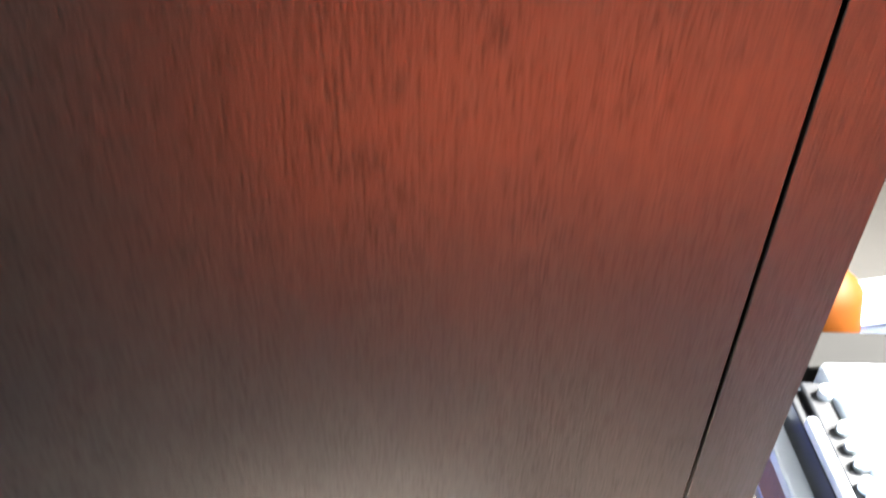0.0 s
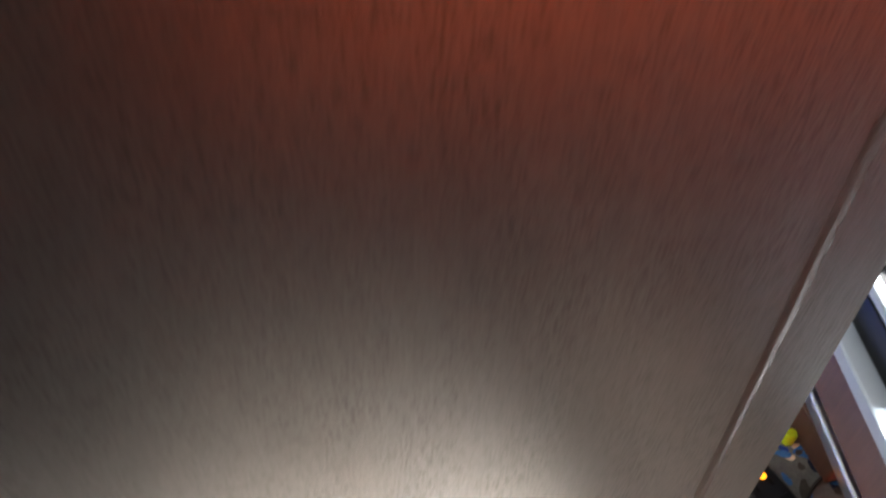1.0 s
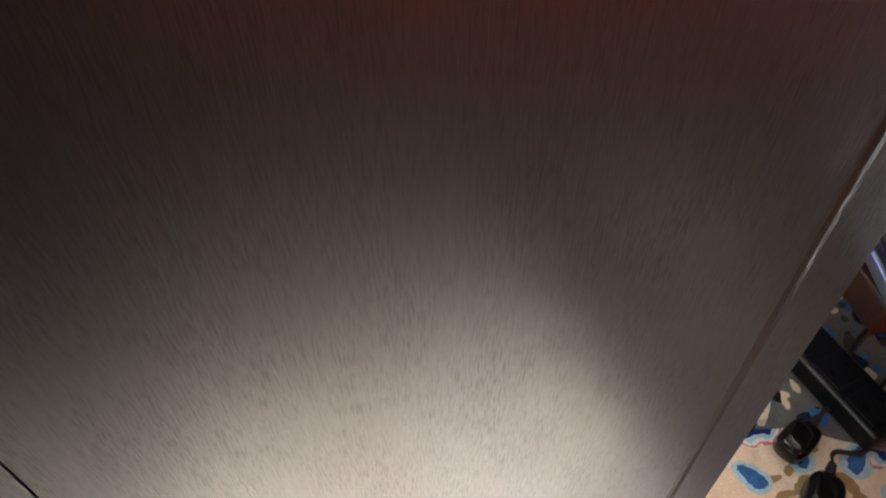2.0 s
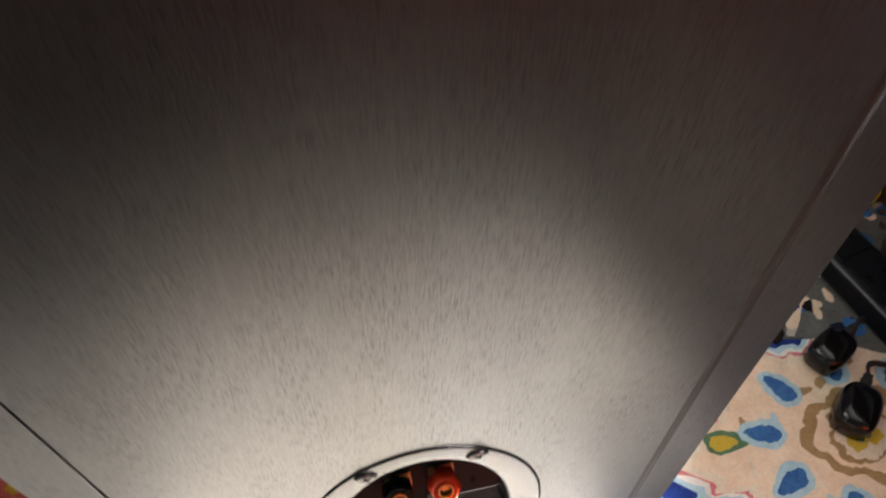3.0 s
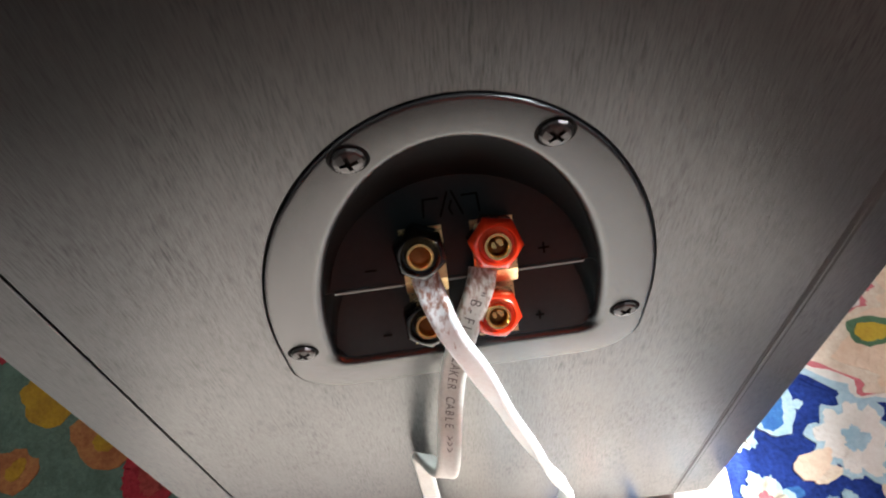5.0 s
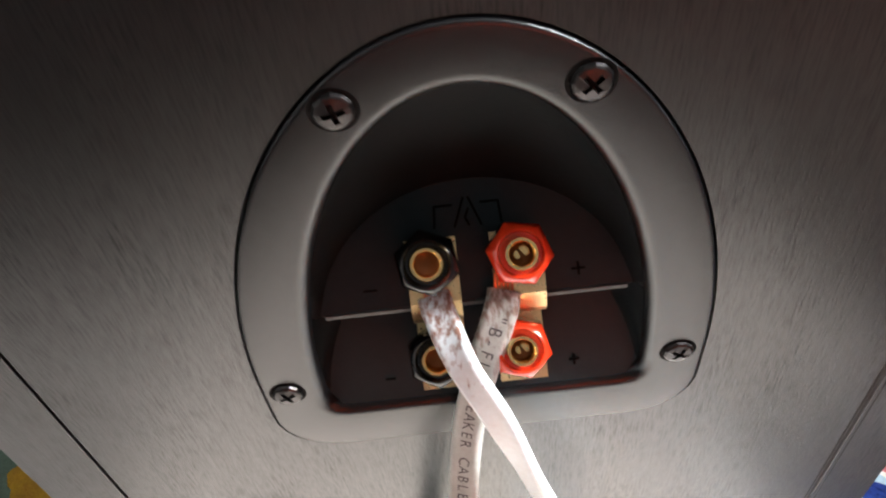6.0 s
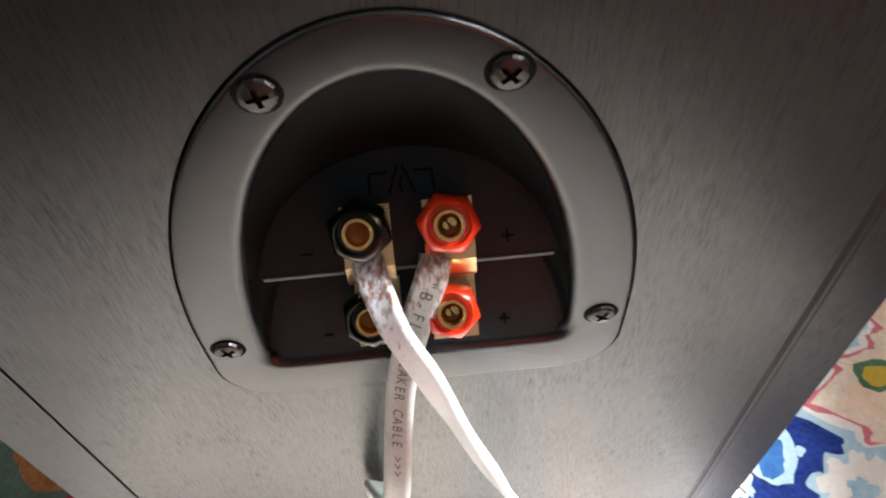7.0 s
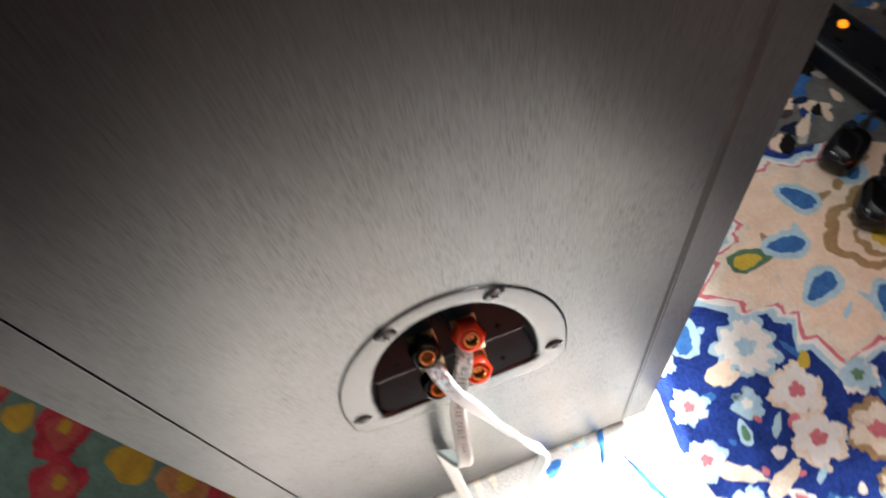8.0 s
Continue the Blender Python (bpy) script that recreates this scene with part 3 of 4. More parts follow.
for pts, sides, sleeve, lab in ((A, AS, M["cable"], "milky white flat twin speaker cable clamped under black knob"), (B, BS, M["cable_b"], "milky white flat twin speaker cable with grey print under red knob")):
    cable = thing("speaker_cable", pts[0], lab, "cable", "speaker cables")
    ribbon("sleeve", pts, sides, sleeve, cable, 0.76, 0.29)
    p0, p1 = Vector(pts[0]), Vector(pts[1])
    for k in range(5):
        o = Vector(((k - 2) * 0.09, 0.02 * (k % 2), 0.0))
        bm = bmesh.new()
        line = smooth_path([p0 + Vector((0, 0.35, 0.55)) + o * 0.6, p0 + Vector((0, 0.12, 0.25)) + o, p0 + o], 4)
        loft(bm, [[p + Vector((0.035 * math.cos(a), 0.035 * math.sin(a), 0)) for a in np.linspace(0, 2 * math.pi, 7)[:-1]] for p in line], True, True)
        part("copper_strand", bm, M["copper"], cable, "", True)
    cable_b = cable

# grey print along the second cable
path_b = smooth_path(B)
side_b = smooth_path(BS)


def printed(text, start, size, step):
    """Letters laid one after the other along the broad face of the cable."""
    seg = [(path_b[i + 1] - path_b[i]).length for i in range(len(path_b) - 1)]
    far = start
    for ch in text:
        if ch != " ":
            i, left = 0, far
            while left > seg[i]:
                left -= seg[i]
                i += 1
            d = (path_b[i + 1] - path_b[i]).normalized()
            p = path_b[i] + d * left
            s = (side_b[i] - d * side_b[i].dot(d)).normalized()
            u = d.cross(s)
            if u.y > 0:
                u = -u
            if ch == "#":
                me = bpy.data.meshes.new("print_bar")
                me.from_pydata([(-0.09, -0.13, 0), (0.09, -0.13, 0), (0.09, 0.13, 0), (-0.09, 0.13, 0)], [], [(0, 1, 2, 3)])
            else:
                cu = bpy.data.curves.new("print", "FONT")
                cu.body, cu.size, cu.align_x, cu.align_y = ch, size, "CENTER", "CENTER"
                tmp = bpy.data.objects.new("print", cu)
                me = bpy.data.meshes.new_from_object(tmp)
                bpy.data.objects.remove(tmp)
            v = u.cross(d)
            mt = Matrix(((d.x, v.x, u.x, p.x), (d.y, v.y, u.y, p.y), (d.z, v.z, u.z, p.z), (0, 0, 0, 1)))
            me.transform(Matrix.Scale(0.01, 4) @ mt @ Matrix.Translation((0, 0, 0.145)))
            me.materials.clear()
            me.materials.append(M["ink"])
            link("print_letter", me, cable_b)
        far += step


printed("\"B-FLA", 0.62, 0.42, 0.29)
printed("SPEAKER CABLE >>>", 2.50, 0.38, 0.275)

# ---- blue floral rug ----
rug = thing("rug", (45, 0, 0), "navy blue wool rug with cream medallion and flowers", "rug")
bm = box(-62, 120, -72, 75, -0.55, 0.0, 0.15, 2)
part("rug_base", bm, M["navy"], rug)
tuft = random.Random(23)


def patch(name, pts, h, mat, parent, flat=False):
    """A tufted motif that stands a little proud of the pile."""
    bm = bmesh.new()
    if not flat:
        h += tuft.uniform(0.0, 0.016)
        wide = min(max(p[0] for p in pts) - min(p[0] for p in pts), max(p[1] for p in pts) - min(p[1] for p in pts))
        j = min(0.14, 0.06 * wide)
        pts = [(x + tuft.uniform(-j, j), y + tuft.uniform(-j, j)) for x, y in pts]
    cx, cy = sum(p[0] for p in pts) / len(pts), sum(p[1] for p in pts) / len(pts)
    top = [bm.verts.new((x, y, h)) for x, y in pts]
    low = [bm.verts.new((cx + (x - cx) * 1.02, cy + (y - cy) * 1.02, -0.1)) for x, y in pts]
    c = bm.verts.new((cx, cy, h))
    for i in range(len(pts)):
        j = (i + 1) % len(pts)
        if not flat:
            bm.faces.new((top[i], top[j], c))
        bm.faces.new((low[i], low[j], top[j], top[i]))
    if flat:
        bm.verts.remove(c)
        bm.faces.new(top)
    return part(name, bm, mat, parent)


def lobed(cx, cy, r, n, depth, turn=0.0, squash=1.0, seg=64, ang=0.0, jitter=0.16):
    out = []
    ph = random.uniform(0, 6)
    for i in range(seg):
        a = 2 * math.pi * i / seg
        k = r * (1 - depth * (1 - abs(math.cos(n * a / 2 + turn))) + jitter * math.sin(3 * a + ph) * 0.5)
        x, y = k * math.cos(a), k * math.sin(a) * squash
        out.append((cx + x * math.cos(ang) - y * math.sin(ang), cy + x * math.sin(ang) + y * math.cos(ang)))
    return out


def flower(cx, cy, r, petals, mat, eye, under=None, h=0.10, parent=None):
    parent = parent or rug
    if under:
        patch("flower_edge", lobed(cx, cy, r * 1.18, petals, 0.25), h - 0.03, under, parent)
    patch("flower", lobed(cx, cy, r, petals, 0.28), h, mat, parent)
    patch("flower_eye", lobed(cx, cy, r * 0.36, 5, 0.3), h + 0.03, eye, parent)


def leaf(cx, cy, l_, w, ang, mat, h=0.09, parent=None):
    pts = []
    for i in range(24):
        a = 2 * math.pi * i / 24
        x, y = l_ / 2 * math.cos(a), w / 2 * math.sin(a) * (1 - 0.35 * math.cos(a))
        pts.append((cx + x * math.cos(ang) - y * math.sin(ang), cy + x * math.sin(ang) + y * math.cos(ang)))
    patch("leaf", pts, h, mat, parent or rug)


# peach medallion with a stepped, pointed outline
def stepped_star(cx, cy, r, n, squash):
    """Points that run out to a tip and back in stairs, n times round."""
    stairs = [(0.0, 1.0), (0.20, 0.83), (0.28, 0.86), (0.40, 0.70), (0.50, 0.73)]
    half = [(f, k) for f, k in stairs]
    turn_ = half + [(1 - f, k) for f, k in reversed(half[1:-1])]
    raw = []
    for i in range(n):
        for f, k in turn_:
            a = math.pi + 2 * math.pi * (i + f) / n
            raw.append((cx + r * k * math.cos(a), cy + r * k * math.sin(a) * squash))
    out = []
    for p, q in zip(raw, raw[1:] + raw[:1]):
        for t in (0, 0.25, 0.5, 0.75):
            out.append((p[0] + (q[0] - p[0]) * t, p[1] + (q[1] - p[1]) * t))
    return out


for r, mat, h in ((15.9, "navy", 0.03), (15.4, "sky", 0.05), (14.6, "white", 0.07), (13.9, "pink", 0.09), (13.45, "cream", 0.115), (12.2, "peach", 0.14)):
    patch("medallion_band", stepped_star(34.0, 6.9, r, 6, 0.74), h, M[mat], rug)
for r, mat, h in ((4.9, "tan", 0.17), (3.9, "peach", 0.19), (3.1, "tan", 0.21), (2.6, "cream", 0.23)):
    patch("medallion_ring", lobed(36.2, 6.5, r, 8, 0.12, 0, 0.85), h, M[mat], rug)
patch("medallion_heart", lobed(36.0, 6.5, 1.6, 3, 0.4, 0.3), 0.25, M["yellow"], rug)
patch("medallion_heart", lobed(36.0, 6.5, 0.8, 3, 0.4, 0.3), 0.27, M["green"], rug)
for k in range(9):
    a = math.radians(180 - 15 + 40 * k)
    x, y = 36.0 + 7.9 * math.cos(a), 6.5 + 6.1 * math.sin(a)
    leaf(x, y, 3.9, 2.5, a, M["sky"], 0.17)
    leaf(x, y, 3.0, 1.4, a, M["blue"], 0.20)
rs = random.Random(11)
for k in range(46):
    a, d = rs.uniform(0, 6.28), rs.uniform(5.2, 9.2)
    x, y = 35.2 + d * math.cos(a), 6.6 + 0.8 * d * math.sin(a)
    leaf(x, y, rs.uniform(0.8, 1.9), rs.uniform(0.3, 0.8), rs.uniform(0, 3.1), M[rs.choice(("tan", "sky", "cream", "tan", "cream"))], 0.155)
leaf(25.3, 8.0, 3.6, 1.9, -0.1, M["green"], 0.17)
leaf(25.0, 8.0, 2.3, 1.2, -0.1, M["yellow"], 0.20)
leaf(17.6, 4.3, 3.6, 2.2, 1.1, M["sky"], 0.09)
leaf(17.4, 4.2, 2.6, 1.3, 1.1, M["blue"], 0.12)
leaf(18.6, 0.9, 2.6, 1.3, 0.5, M["peach"], 0.12)
flower(27.6, 18.6, 1.9, 5, M["cream"], M["tan"], M["sky"])
flower(23.5, 14.6, 1.7, 5, M["cream"], M["yellow"], M["sky"])
flower(32.0, 19.4, 2.1, 7, M["sky"], M["blue"], M["white"])
flower(36.6, 22.6, 1.9, 6, M["cream"], M["yellow"], M["tan"])
flower(21.3, 1.9, 2.2, 9, M["white"], M["sky"], M["sky"])
flower(22.9, -2.3, 1.75, 6, M["white"], M["pink"], M["cream"])
flower(22.4, -5.8, 1.75, 6, M["white"], M["pink"], M["cream"])
flower(26.4, -6.8, 1.9, 6, M["cream"], M["pink"], M["tan"])
flower(27.4, -2.9, 1.3, 7, M["sky"], M["green"], M["white"])
flower(19.2, -1.9, 1.2, 6, M["sky"], M["white"])
leaf(19.0, 0.3, 1.9, 1.0, 0.1, M["cream"])
leaf(21.6, -4.2, 1.2, 0.9, 0.9, M["pink"])
leaf(18.0, -3.6, 2.0, 0.9, 1.4, M["sky"])
leaf(18.0, -3.7, 1.2, 0.5, 1.4, M["green"], 0.12)
leaf(24.6, -0.5, 1.4, 0.8, 1.0, M["yellow"])
leaf(16.3, -6.0, 3.6, 1.2, -0.6, M["cream"])
leaf(18.9, -7.4, 3.4, 1.2, 0.5, M["cream"])
leaf(19.5, -5.7, 1.0, 0.9, 0.2, M["white"])
# pale border strip with a wavy blue line, by the foot of the loudspeaker
# widened to the right to brighten the glow mirrored in the back panel
patch("border_and_mirror_band", [(-60, -24), (-25, -27), (-6, -28), (5, -30), (10, -31.5), (17, -31.5), (19.5, -26), (21.5, -20), (24.5, -16.5), (23, -11.5), (18, -9.3), (13.9, -6.8), (13.2, -3), (13.7, 1), (13.3, 6), (13.6, 30), (-12, 30), (-12, -1.4), (-60, -1.4)], 0.07, M["ivory"], rug, True)
# unseen sheets added to shape dark and light reflections in the back panel
patch("border_and_mirror_band", [(-60, -24.3), (-25, -27.3), (-6.2, -28.3), (4.8, -30.3), (10, -31.8), (17.3, -31.8), (38, -70.3), (-60, -70.3)], 0.05, M["umber"], rug, True)
patch("border_and_mirror_band", [(38.3, -70), (17.6, -31.6), (18.6, -26), (18.8, -20), (17.0, -12.3), (30, -13.5), (60, -13), (118, -14), (118, -70)], 0.05, M["umber"], rug, True)
patch("border_and_mirror_band", [(27.5, -31), (27.5, -23), (31, -17.5), (37, -20), (50, -42), (54, -64), (31, -64), (28, -45)], 0.075, M["taupe"], rug, True)
patch("border_and_mirror_band", [(-9.2, -28.9), (-9.2, -38), (-16, -42), (-27, -38), (-27, -27.6)], 0.08, M["fawn"], rug, True)
patch("border_and_mirror_band", [(33.2, -30), (38, -29), (45, -45), (50, -71), (34, -71)], 0.085, M["fawn"], rug, True)
patch("border_and_mirror_band", [(-9, -28.9), (-6, -29.2), (5, -31.2), (12, -33), (14.5, -46), (13, -64), (-4, -64), (-9, -45)], 0.075, M["taupe"], rug, True)
for k in range(14):
    y = -28 + 4 * k
    leaf(9.4 + 0.8 * (-1) ** k, y, 4.4, 0.35, 1.57 + 0.35 * (-1) ** k, M["blue"], 0.10)
    flower(11.9, y + 2, 0.9, 6, M["sky"], M["pink"])
    flower(6.6, y + 1.0, 1.2, 6, M["cream"], M["pink"], M["sky"])
    leaf(4.6, y - 1, 1.6, 0.8, 0.6, M["blue"])
    for j in range(3):
        leaf(-2.2 + 1.15 * j + 0.2 * random.random(), y + 0.4 * j, 3.2, 0.55, 1.57 + random.uniform(-0.1, 0.1), M["cream"], 0.10)
for x, y, r, a_, b_ in ((14.6, -4.4, 1.3, "white", "pink"), (15.6, -8.6, 1.5, "white", "sky"), (15.3, -0.6, 1.2, "cream", "pink"), (14.9, 3.2, 1.0, "white", "blue"), (17.4, -10.8, 1.2, "sky", "white"), (14.9, 7.6, 1.1, "cream", "pink"), (15.4, 11.5, 1.2, "white", "sky")):
    flower(x, y, r, 7, M[a_], M[b_], M["sky"], 0.12)
# fine vines and buds in the navy ground round the flowers
for k in range(150):
    x, y = rs.uniform(15.8, 46), rs.uniform(-12, 40)
    if math.hypot(x - 34, y - 6.9) > 11.5:
        leaf(x, y, rs.uniform(0.6, 2.2), rs.uniform(0.25, 0.7), rs.uniform(0, 3.1), M[rs.choice(("sky", "blue", "cream", "green", "pink", "white", "sky"))], 0.05)
# scattered flowers over the rest of the field
rng = random.Random(4)
taken = [(34, 6.9, 11.0), (21.5, 7, 3.5), (46.5, 7, 3.5), (17.6, 4.3, 1.9), (27.6, 18.6, 2.2), (23.5, 14.6, 2.0), (32, 19.4, 2.4), (36.6, 22.6, 2.2), (21.5, 1, 4), (22.5, -4, 4.5), (26.4, -5.5, 3.5), (17.5, -3, 4), (17.3, 1.9, 1.9), (19.2, -1.9, 1.7), (27.4, -2.9, 1.8)]
tries = 0
while len(taken) < 260 and tries < 26000:
    tries += 1
    x, y, r = rng.uniform(16, 60), rng.uniform(-12, 48), rng.uniform(0.75, 2.3)
    if any(math.hypot(x - a, y - b) < r + c + 0.2 for a, b, c in taken):
        continue
    taken.append((x, y, r))
    kind_ = rng.randrange(5)
    if kind_ < 3:
        flower(x, y, r, rng.choice((5, 6, 8)), M[rng.choice(("white", "cream", "sky", "cream"))], M[rng.choice(("pink", "blue", "tan"))], M[rng.choice(("sky", "tan", "blue"))])
    else:
        a = rng.uniform(0, 3)
        leaf(x, y, r * 1.9, r * 1.1, a, M[rng.choice(("sky", "cream", "green", "white"))])
        leaf(x, y, r * 1.1, r * 0.5, a, M[rng.choice(("blue", "yellow", "pink"))], 0.12)

# ---- teal rose-patterned mat on the other side ----
mat_ = thing("floor_mat", (-40, 10, 0), "teal cotton floor mat printed with red roses and ochre leaves", "mat")
part("mat_cloth", box(-75, -12.6, -1.2, 70, 0.0, 0.12, 0.04, 2), M["teal"], mat_)


def rose(x, y, r):
    patch("rose", lobed(x, y, r, 5, 0.16, random.random()), 0.16, M["rose"], mat_)
    patch("rose", lobed(x + 0.1 * r, y, r * 0.62, 4, 0.2, random.random()), 0.19, M["coral"], mat_)
    patch("rose", lobed(x + 0.15 * r, y + 0.1 * r, r * 0.25, 4, 0.2), 0.22, M["ochre"], mat_)


taken2 = []
for x, y, r, k in ((-29.9, 15.6, 2.5, 0), (-25.0, 11.2, 2.0, 1), (-30.8, 11.4, 2.4, 0), (-21.3, 8.2, 2.2, 2), (-33.2, 18.2, 1.5, 1), (-34.5, 21.5, 1.6, 0), (-18.0, 5.5, 2.0, 0), (-26.5, 7.0, 1.6, 2), (-17.0, 1.6, 2.0, 2)):
    taken2.append((x, y, r))
    if k == 0:
        rose(x, y, r)
    else:
        leaf(x, y, r * 2.0, r * 1.5, 2.6, M["ochre" if k == 1 else "brown"], 0.16, mat_)
        if k == 2:
            leaf(x + 0.4, y, r * 0.9, r * 0.6, 1.0, M["ochre"], 0.19, mat_)
tries = 0
while len(taken2) < 80 and tries < 6000:
    tries += 1
    x, y, r = rng.uniform(-62, -14), rng.uniform(1.5, 45), rng.uniform(1.2, 2.6)
    if any(math.hypot(x - a, y - b) < r + c + 0.3 for a, b, c in taken2):
        continue
    taken2.append((x, y, r))
    if rng.random() < 0.33:
        rose(x, y, r)
    else:
        leaf(x, y, r * 1.9, r * 1.2, rng.uniform(0, 3), M[rng.choice(("ochre", "brown", "ochre"))], 0.16, mat_)

# ---- low table with a white appliance beside the loudspeaker ----
TA = radians(-12)


def turned(bm, cx, cy):
    bmesh.ops.rotate(bm, verts=bm.verts, cent=(cx, cy, 0), matrix=Matrix.Rotation(TA, 3, "Z"))
    return bm


table = thing("side_table", (62, 25, 0), "low dark brown wooden table with white top", "table")
C0 = (42.0, 16.5)
part("tabletop", turned(box(37.8, 92, -9, 45, 23.6, 25.2, 0.25), *C0), M["appliance"], table, "glossy white top")
part("apron", turned(box(38.6, 91, -5, 44, 17.5, 23.55, 0.1), *C0), M["wood"], table)
for lx, ly in ((39.2, -4), (39.2, 40), (87, -4), (87, 40)):
    part("leg", turned(box(lx, lx + 3.5, ly, ly + 3.5, 0.02, 17.45, 0.2), *C0), M["wood"], table)
part("brace", turned(box(41.0, 42.2, 3, 38, 10.5, 12.5, 0.4, 3), *C0), M["steel"], table, "bright steel rail")

app = thing("appliance", (62, 28, 25.2), "glossy white appliance with round knobs along dark strip", "appliance")
part("body", turned(box(43.4, 88, 16.2, 38.5, 25.22, 30.6, 0.8, 4), *C0), M["appliance"], app)
part("control_strip", turned(box(40.9, 43.38, 16.4, 36.5, 25.22, 29.6, 0.3), *C0), M["dark"], app)
part("rim_bar", turned(box(39.5, 40.8, 16.8, 31.5, 28.9, 30.3, 0.6, 4), *C0), M["appliance"], app)
part("skirt", turned(box(39.7, 40.85, 16.6, 36.0, 25.22, 28.85, 0.2), *C0), M["dark"], app)
for k, y in enumerate((20.6, 22.1, 23.6, 26.0, 28.0, 30.0, 34.6)):
    bm = bmesh.new()
    lathe(bm, [(0.75, 29.55, 0), (0.78, 30.3, 0), (0.70, 30.5, 0), (0.3, 30.55, 0)], 24, Matrix.Translation((42.3 + (0.5 if k > 2 else 0), y, 0)))
    part("knob", turned(bm, *C0), M["appliance"] if k < 3 or k == 6 else M["steel"], app, "", True)
# near-black block in place of the shaded gap behind the body
part("back_gap_shade", turned(box(42.5, 88, 38.55, 44.0, 25.22, 29.6, 0.3), *C0), M["gap"], app)

for ob in (table, app):
    ob.location.x += 0.035

bowl = thing("jar", (62, 56, 0), "orange lidded jar behind appliance", "jar")
bm = bmesh.new()
lathe(bm, [(4.5, 0.02, 0), (6.0, 2, 0), (6.6, 12, 0), (6.4, 26, 0), (5.2, 31, 0), (2.5, 33, 0)], 40, Matrix.Translation((58, 49, 0)))
part("jar_body", bm, M["orange"], bowl, "", True)
crate = thing("box", (70, 54, 0), "pale grey plastic box on rug behind table", "box")
part("box_body", box(62, 85, 47.5, 54, 0.1, 24, 0.8, 3), M["appliance"], crate)
part("box_lid", box(61.5, 85.5, 47, 54.5, 24.05, 25.2, 0.5, 3), M["appliance"], crate)

# ---- rug under the table, its shade put into grey and dark wool, and the leads lying on it ----
patch("shaded_border", [(30.5, 19.2), (33.5, 16.0), (37.5, 15.0), (41.0, 13.0), (46, 10.5), (75, 10), (75, 46), (22, 46), (24, 30)], 0.16, M["shaded_grey"], rug, True)
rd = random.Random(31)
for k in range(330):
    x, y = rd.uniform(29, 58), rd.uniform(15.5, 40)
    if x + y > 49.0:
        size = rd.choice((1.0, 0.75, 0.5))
        leaf(x, y, size * rd.uniform(1.4, 2.8), size * rd.uniform(0.8, 1.8), rd.uniform(0, 3.1), M[rd.choice(("umber", "umber", "shaded_navy", "navy", "taupe", "ivory", "blue", "peach"))], 0.18 + 0.0002 * k)


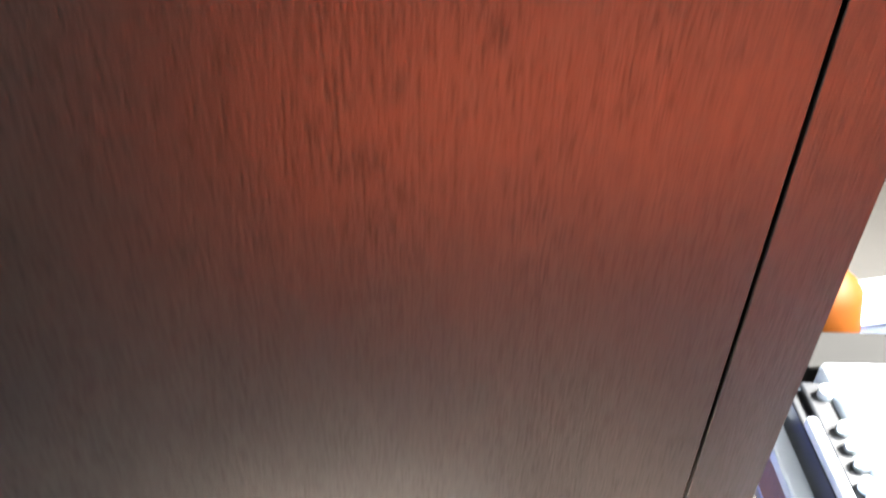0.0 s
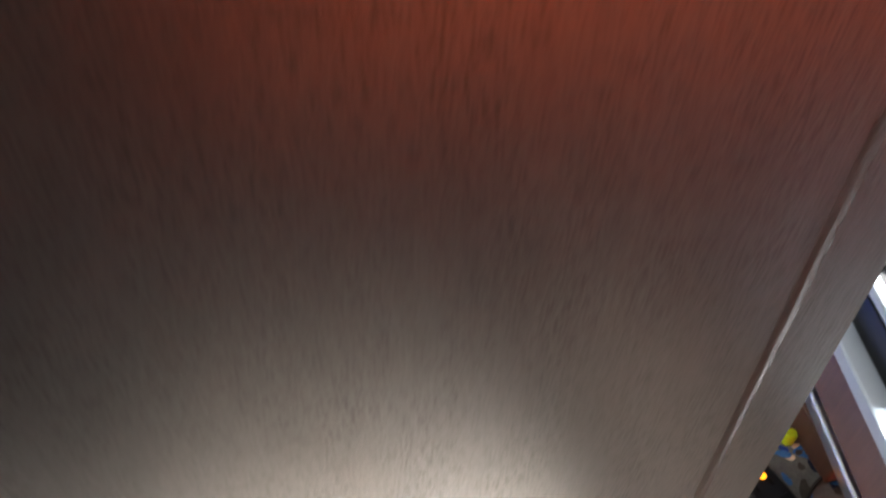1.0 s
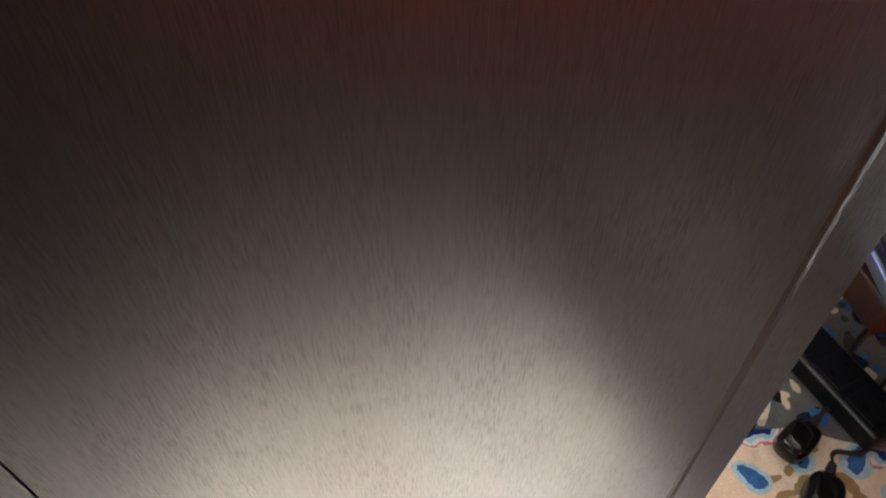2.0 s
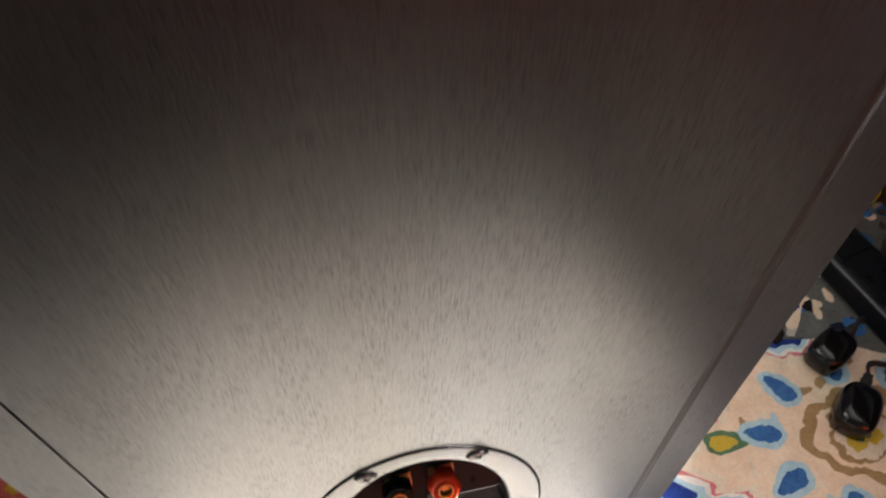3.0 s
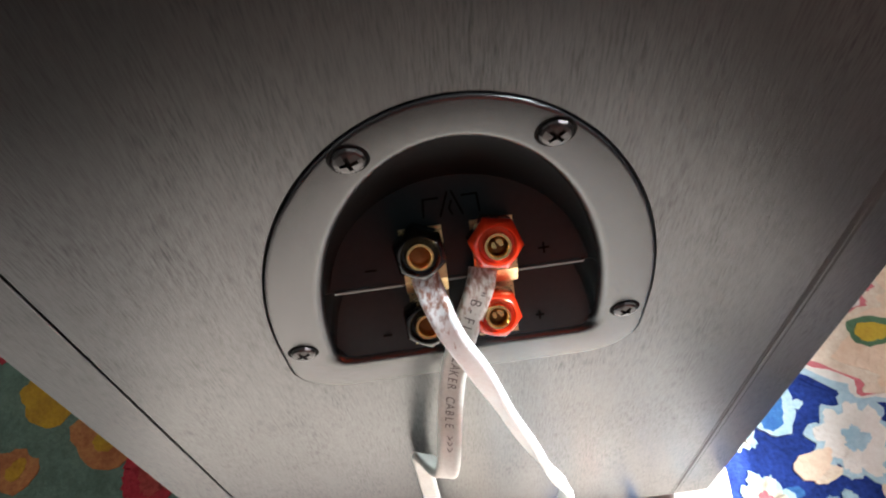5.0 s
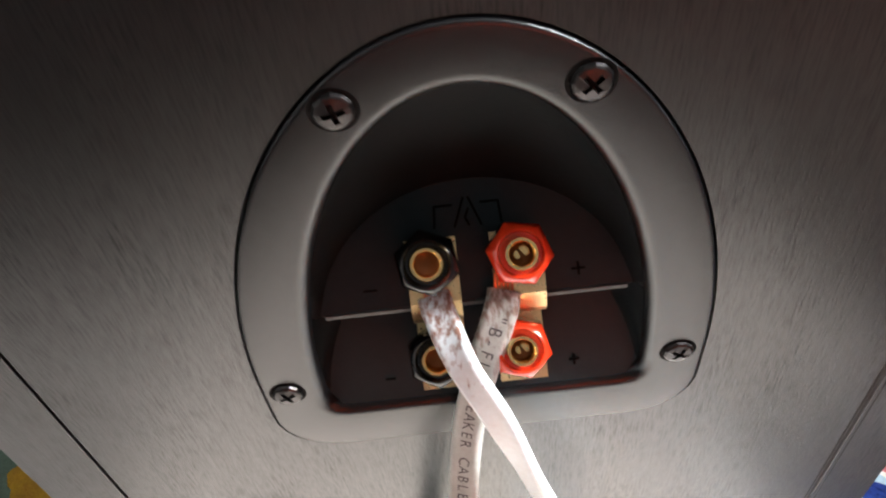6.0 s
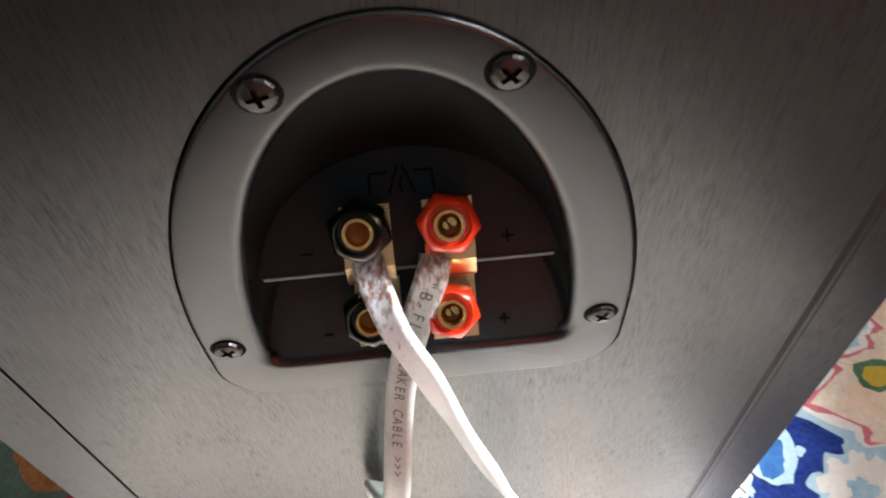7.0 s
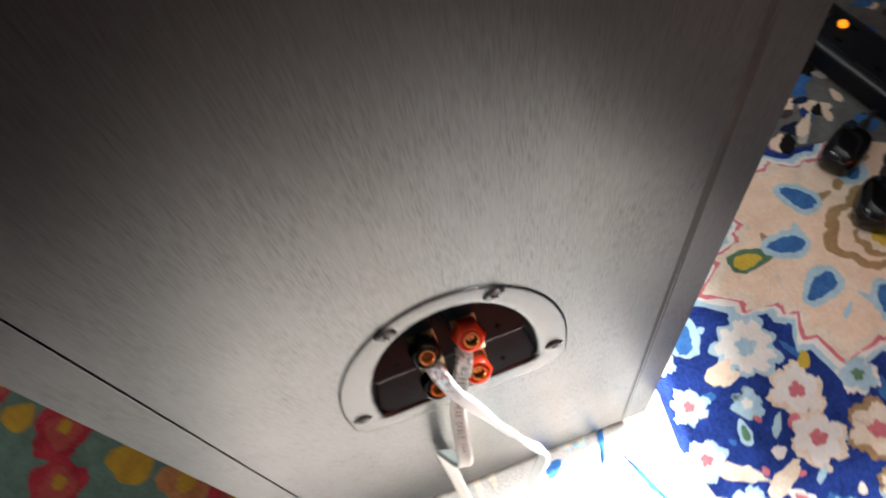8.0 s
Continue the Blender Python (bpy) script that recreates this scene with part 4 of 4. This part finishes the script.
def adapter(x, y, r, tall, lean, label):
    """A rounded glossy plug body with a ribbed neck, its lead running off under the table."""
    e = thing("power_adapter", (x, y, 0), label, "adapter", "adapters on the rug")
    m = Matrix.Translation((x, y, 0.25)) @ Matrix.Rotation(lean, 4, "Z")
    bm = bmesh.new()
    rings = []
    for k, h in ((0.90, 0.0), (1.0, 0.25), (1.0, tall * 0.6), (0.93, tall * 0.85), (0.75, tall * 0.97), (0.45, tall)):
        ring = []
        for i in range(28):
            a = 2 * math.pi * i / 28
            c, q = math.cos(a), math.sin(a)
            ring.append(m @ Vector((1.35 * r * k * math.copysign(abs(c) ** 0.65, c), r * k * math.copysign(abs(q) ** 0.65, q), h)))
        rings.append(ring)
    loft(bm, rings, True, True)
    part("adapter_body", bm, M["black"], e, "", True)
    bm = bmesh.new()
    nm = m @ Matrix.Translation((1.3 * r, 0, tall * 0.45)) @ Matrix.Rotation(radians(90), 4, "Y")
    lathe(bm, [(0.55, 0, 0), (0.5, 0.5, 0), (0.42, 0.55, 0), (0.45, 1.0, 0), (0.36, 1.05, 0), (0.38, 1.5, 0), (0.28, 1.6, 0)], 16, nm)
    part("strain_relief", bm, M["rubber"], e, "", True)
    p = [nm @ Vector((0, 0, 1.5)), nm @ Vector((0.3, 0, 3.0)), Vector((x + 7.0, y + 3.5, 0.55)), Vector((x + 12, y + 9, 0.5)), Vector((x + 20, y + 12, 0.5))]
    line = smooth_path(p, 8)
    bm = bmesh.new()
    loft(bm, [[c + Vector((0, 0.25 * math.cos(a), 0.25 * math.sin(a))) for a in np.linspace(0, 2 * math.pi, 9)[:-1]] for c in line], True, True)
    part("lead", bm, M["rubber"], e, "", True)


adapter(36.6, 13.3, 1.5, 2.4, 0.5, "glossy black power adapter lying on rug below the table")
adapter(36.0, 8.0, 1.6, 2.4, 0.8, "glossy black power adapter lying on rug medallion")

strip = thing("power_strip", (43, 19, 0), "black plastic power strip with glowing orange switch light", "power strip")
tm = Matrix.Rotation(radians(14), 3, "Z")


def strip_part(name, bm, mat, label=""):
    bmesh.ops.rotate(bm, verts=bm.verts, cent=(43, 19, 0), matrix=tm)
    return part(name, bm, mat, strip, label)


strip_part("strip_body", box(40.6, 45.4, 11.5, 28.0, 0.25, 3.0, 0.5, 3), M["dark"])
for k in range(3):
    strip_part("socket_face", box(41.3, 44.7, 12.6 + 4.2 * k, 15.9 + 4.2 * k, 2.98, 3.12, 0.05), M["dark"])
    for dx in (-0.95, 0.95):
        strip_part("socket_hole", box(43 + dx - 0.22, 43 + dx + 0.22, 13.9 + 4.2 * k, 14.6 + 4.2 * k, 3.10, 3.14), M["gap"])
strip_part("switch", box(41.9, 44.1, 25.0, 26.8, 2.98, 3.4, 0.15), M["dark"])
bm = bmesh.new()
lathe(bm, [(0.42, 3.0, 0), (0.42, 3.25, 0), (0.3, 3.42, 0), (0.1, 3.48, 0)], 20, Matrix.Translation((43.6, 23.6, 0)))
strip_part("indicator_light", bm, M["indicator"], "glowing orange indicator light")

tray = thing("tin", (51.5, 28.2, 0), "brown tin with yellow green cap on rug", "tin")
part("tin_body", box(50.2, 60, 22.5, 31.5, 0.25, 5.0, 0.4, 3), M["wood"], tray)
bm = bmesh.new()
lathe(bm, [(0.75, 0.2, 0), (0.78, 1.6, 0), (0.6, 1.9, 0), (0.2, 1.95, 0)], 20, Matrix.Translation((49.2, 28.4, 0)))
part("cap", bm, M["lime"], tray, "yellow green cap", True)
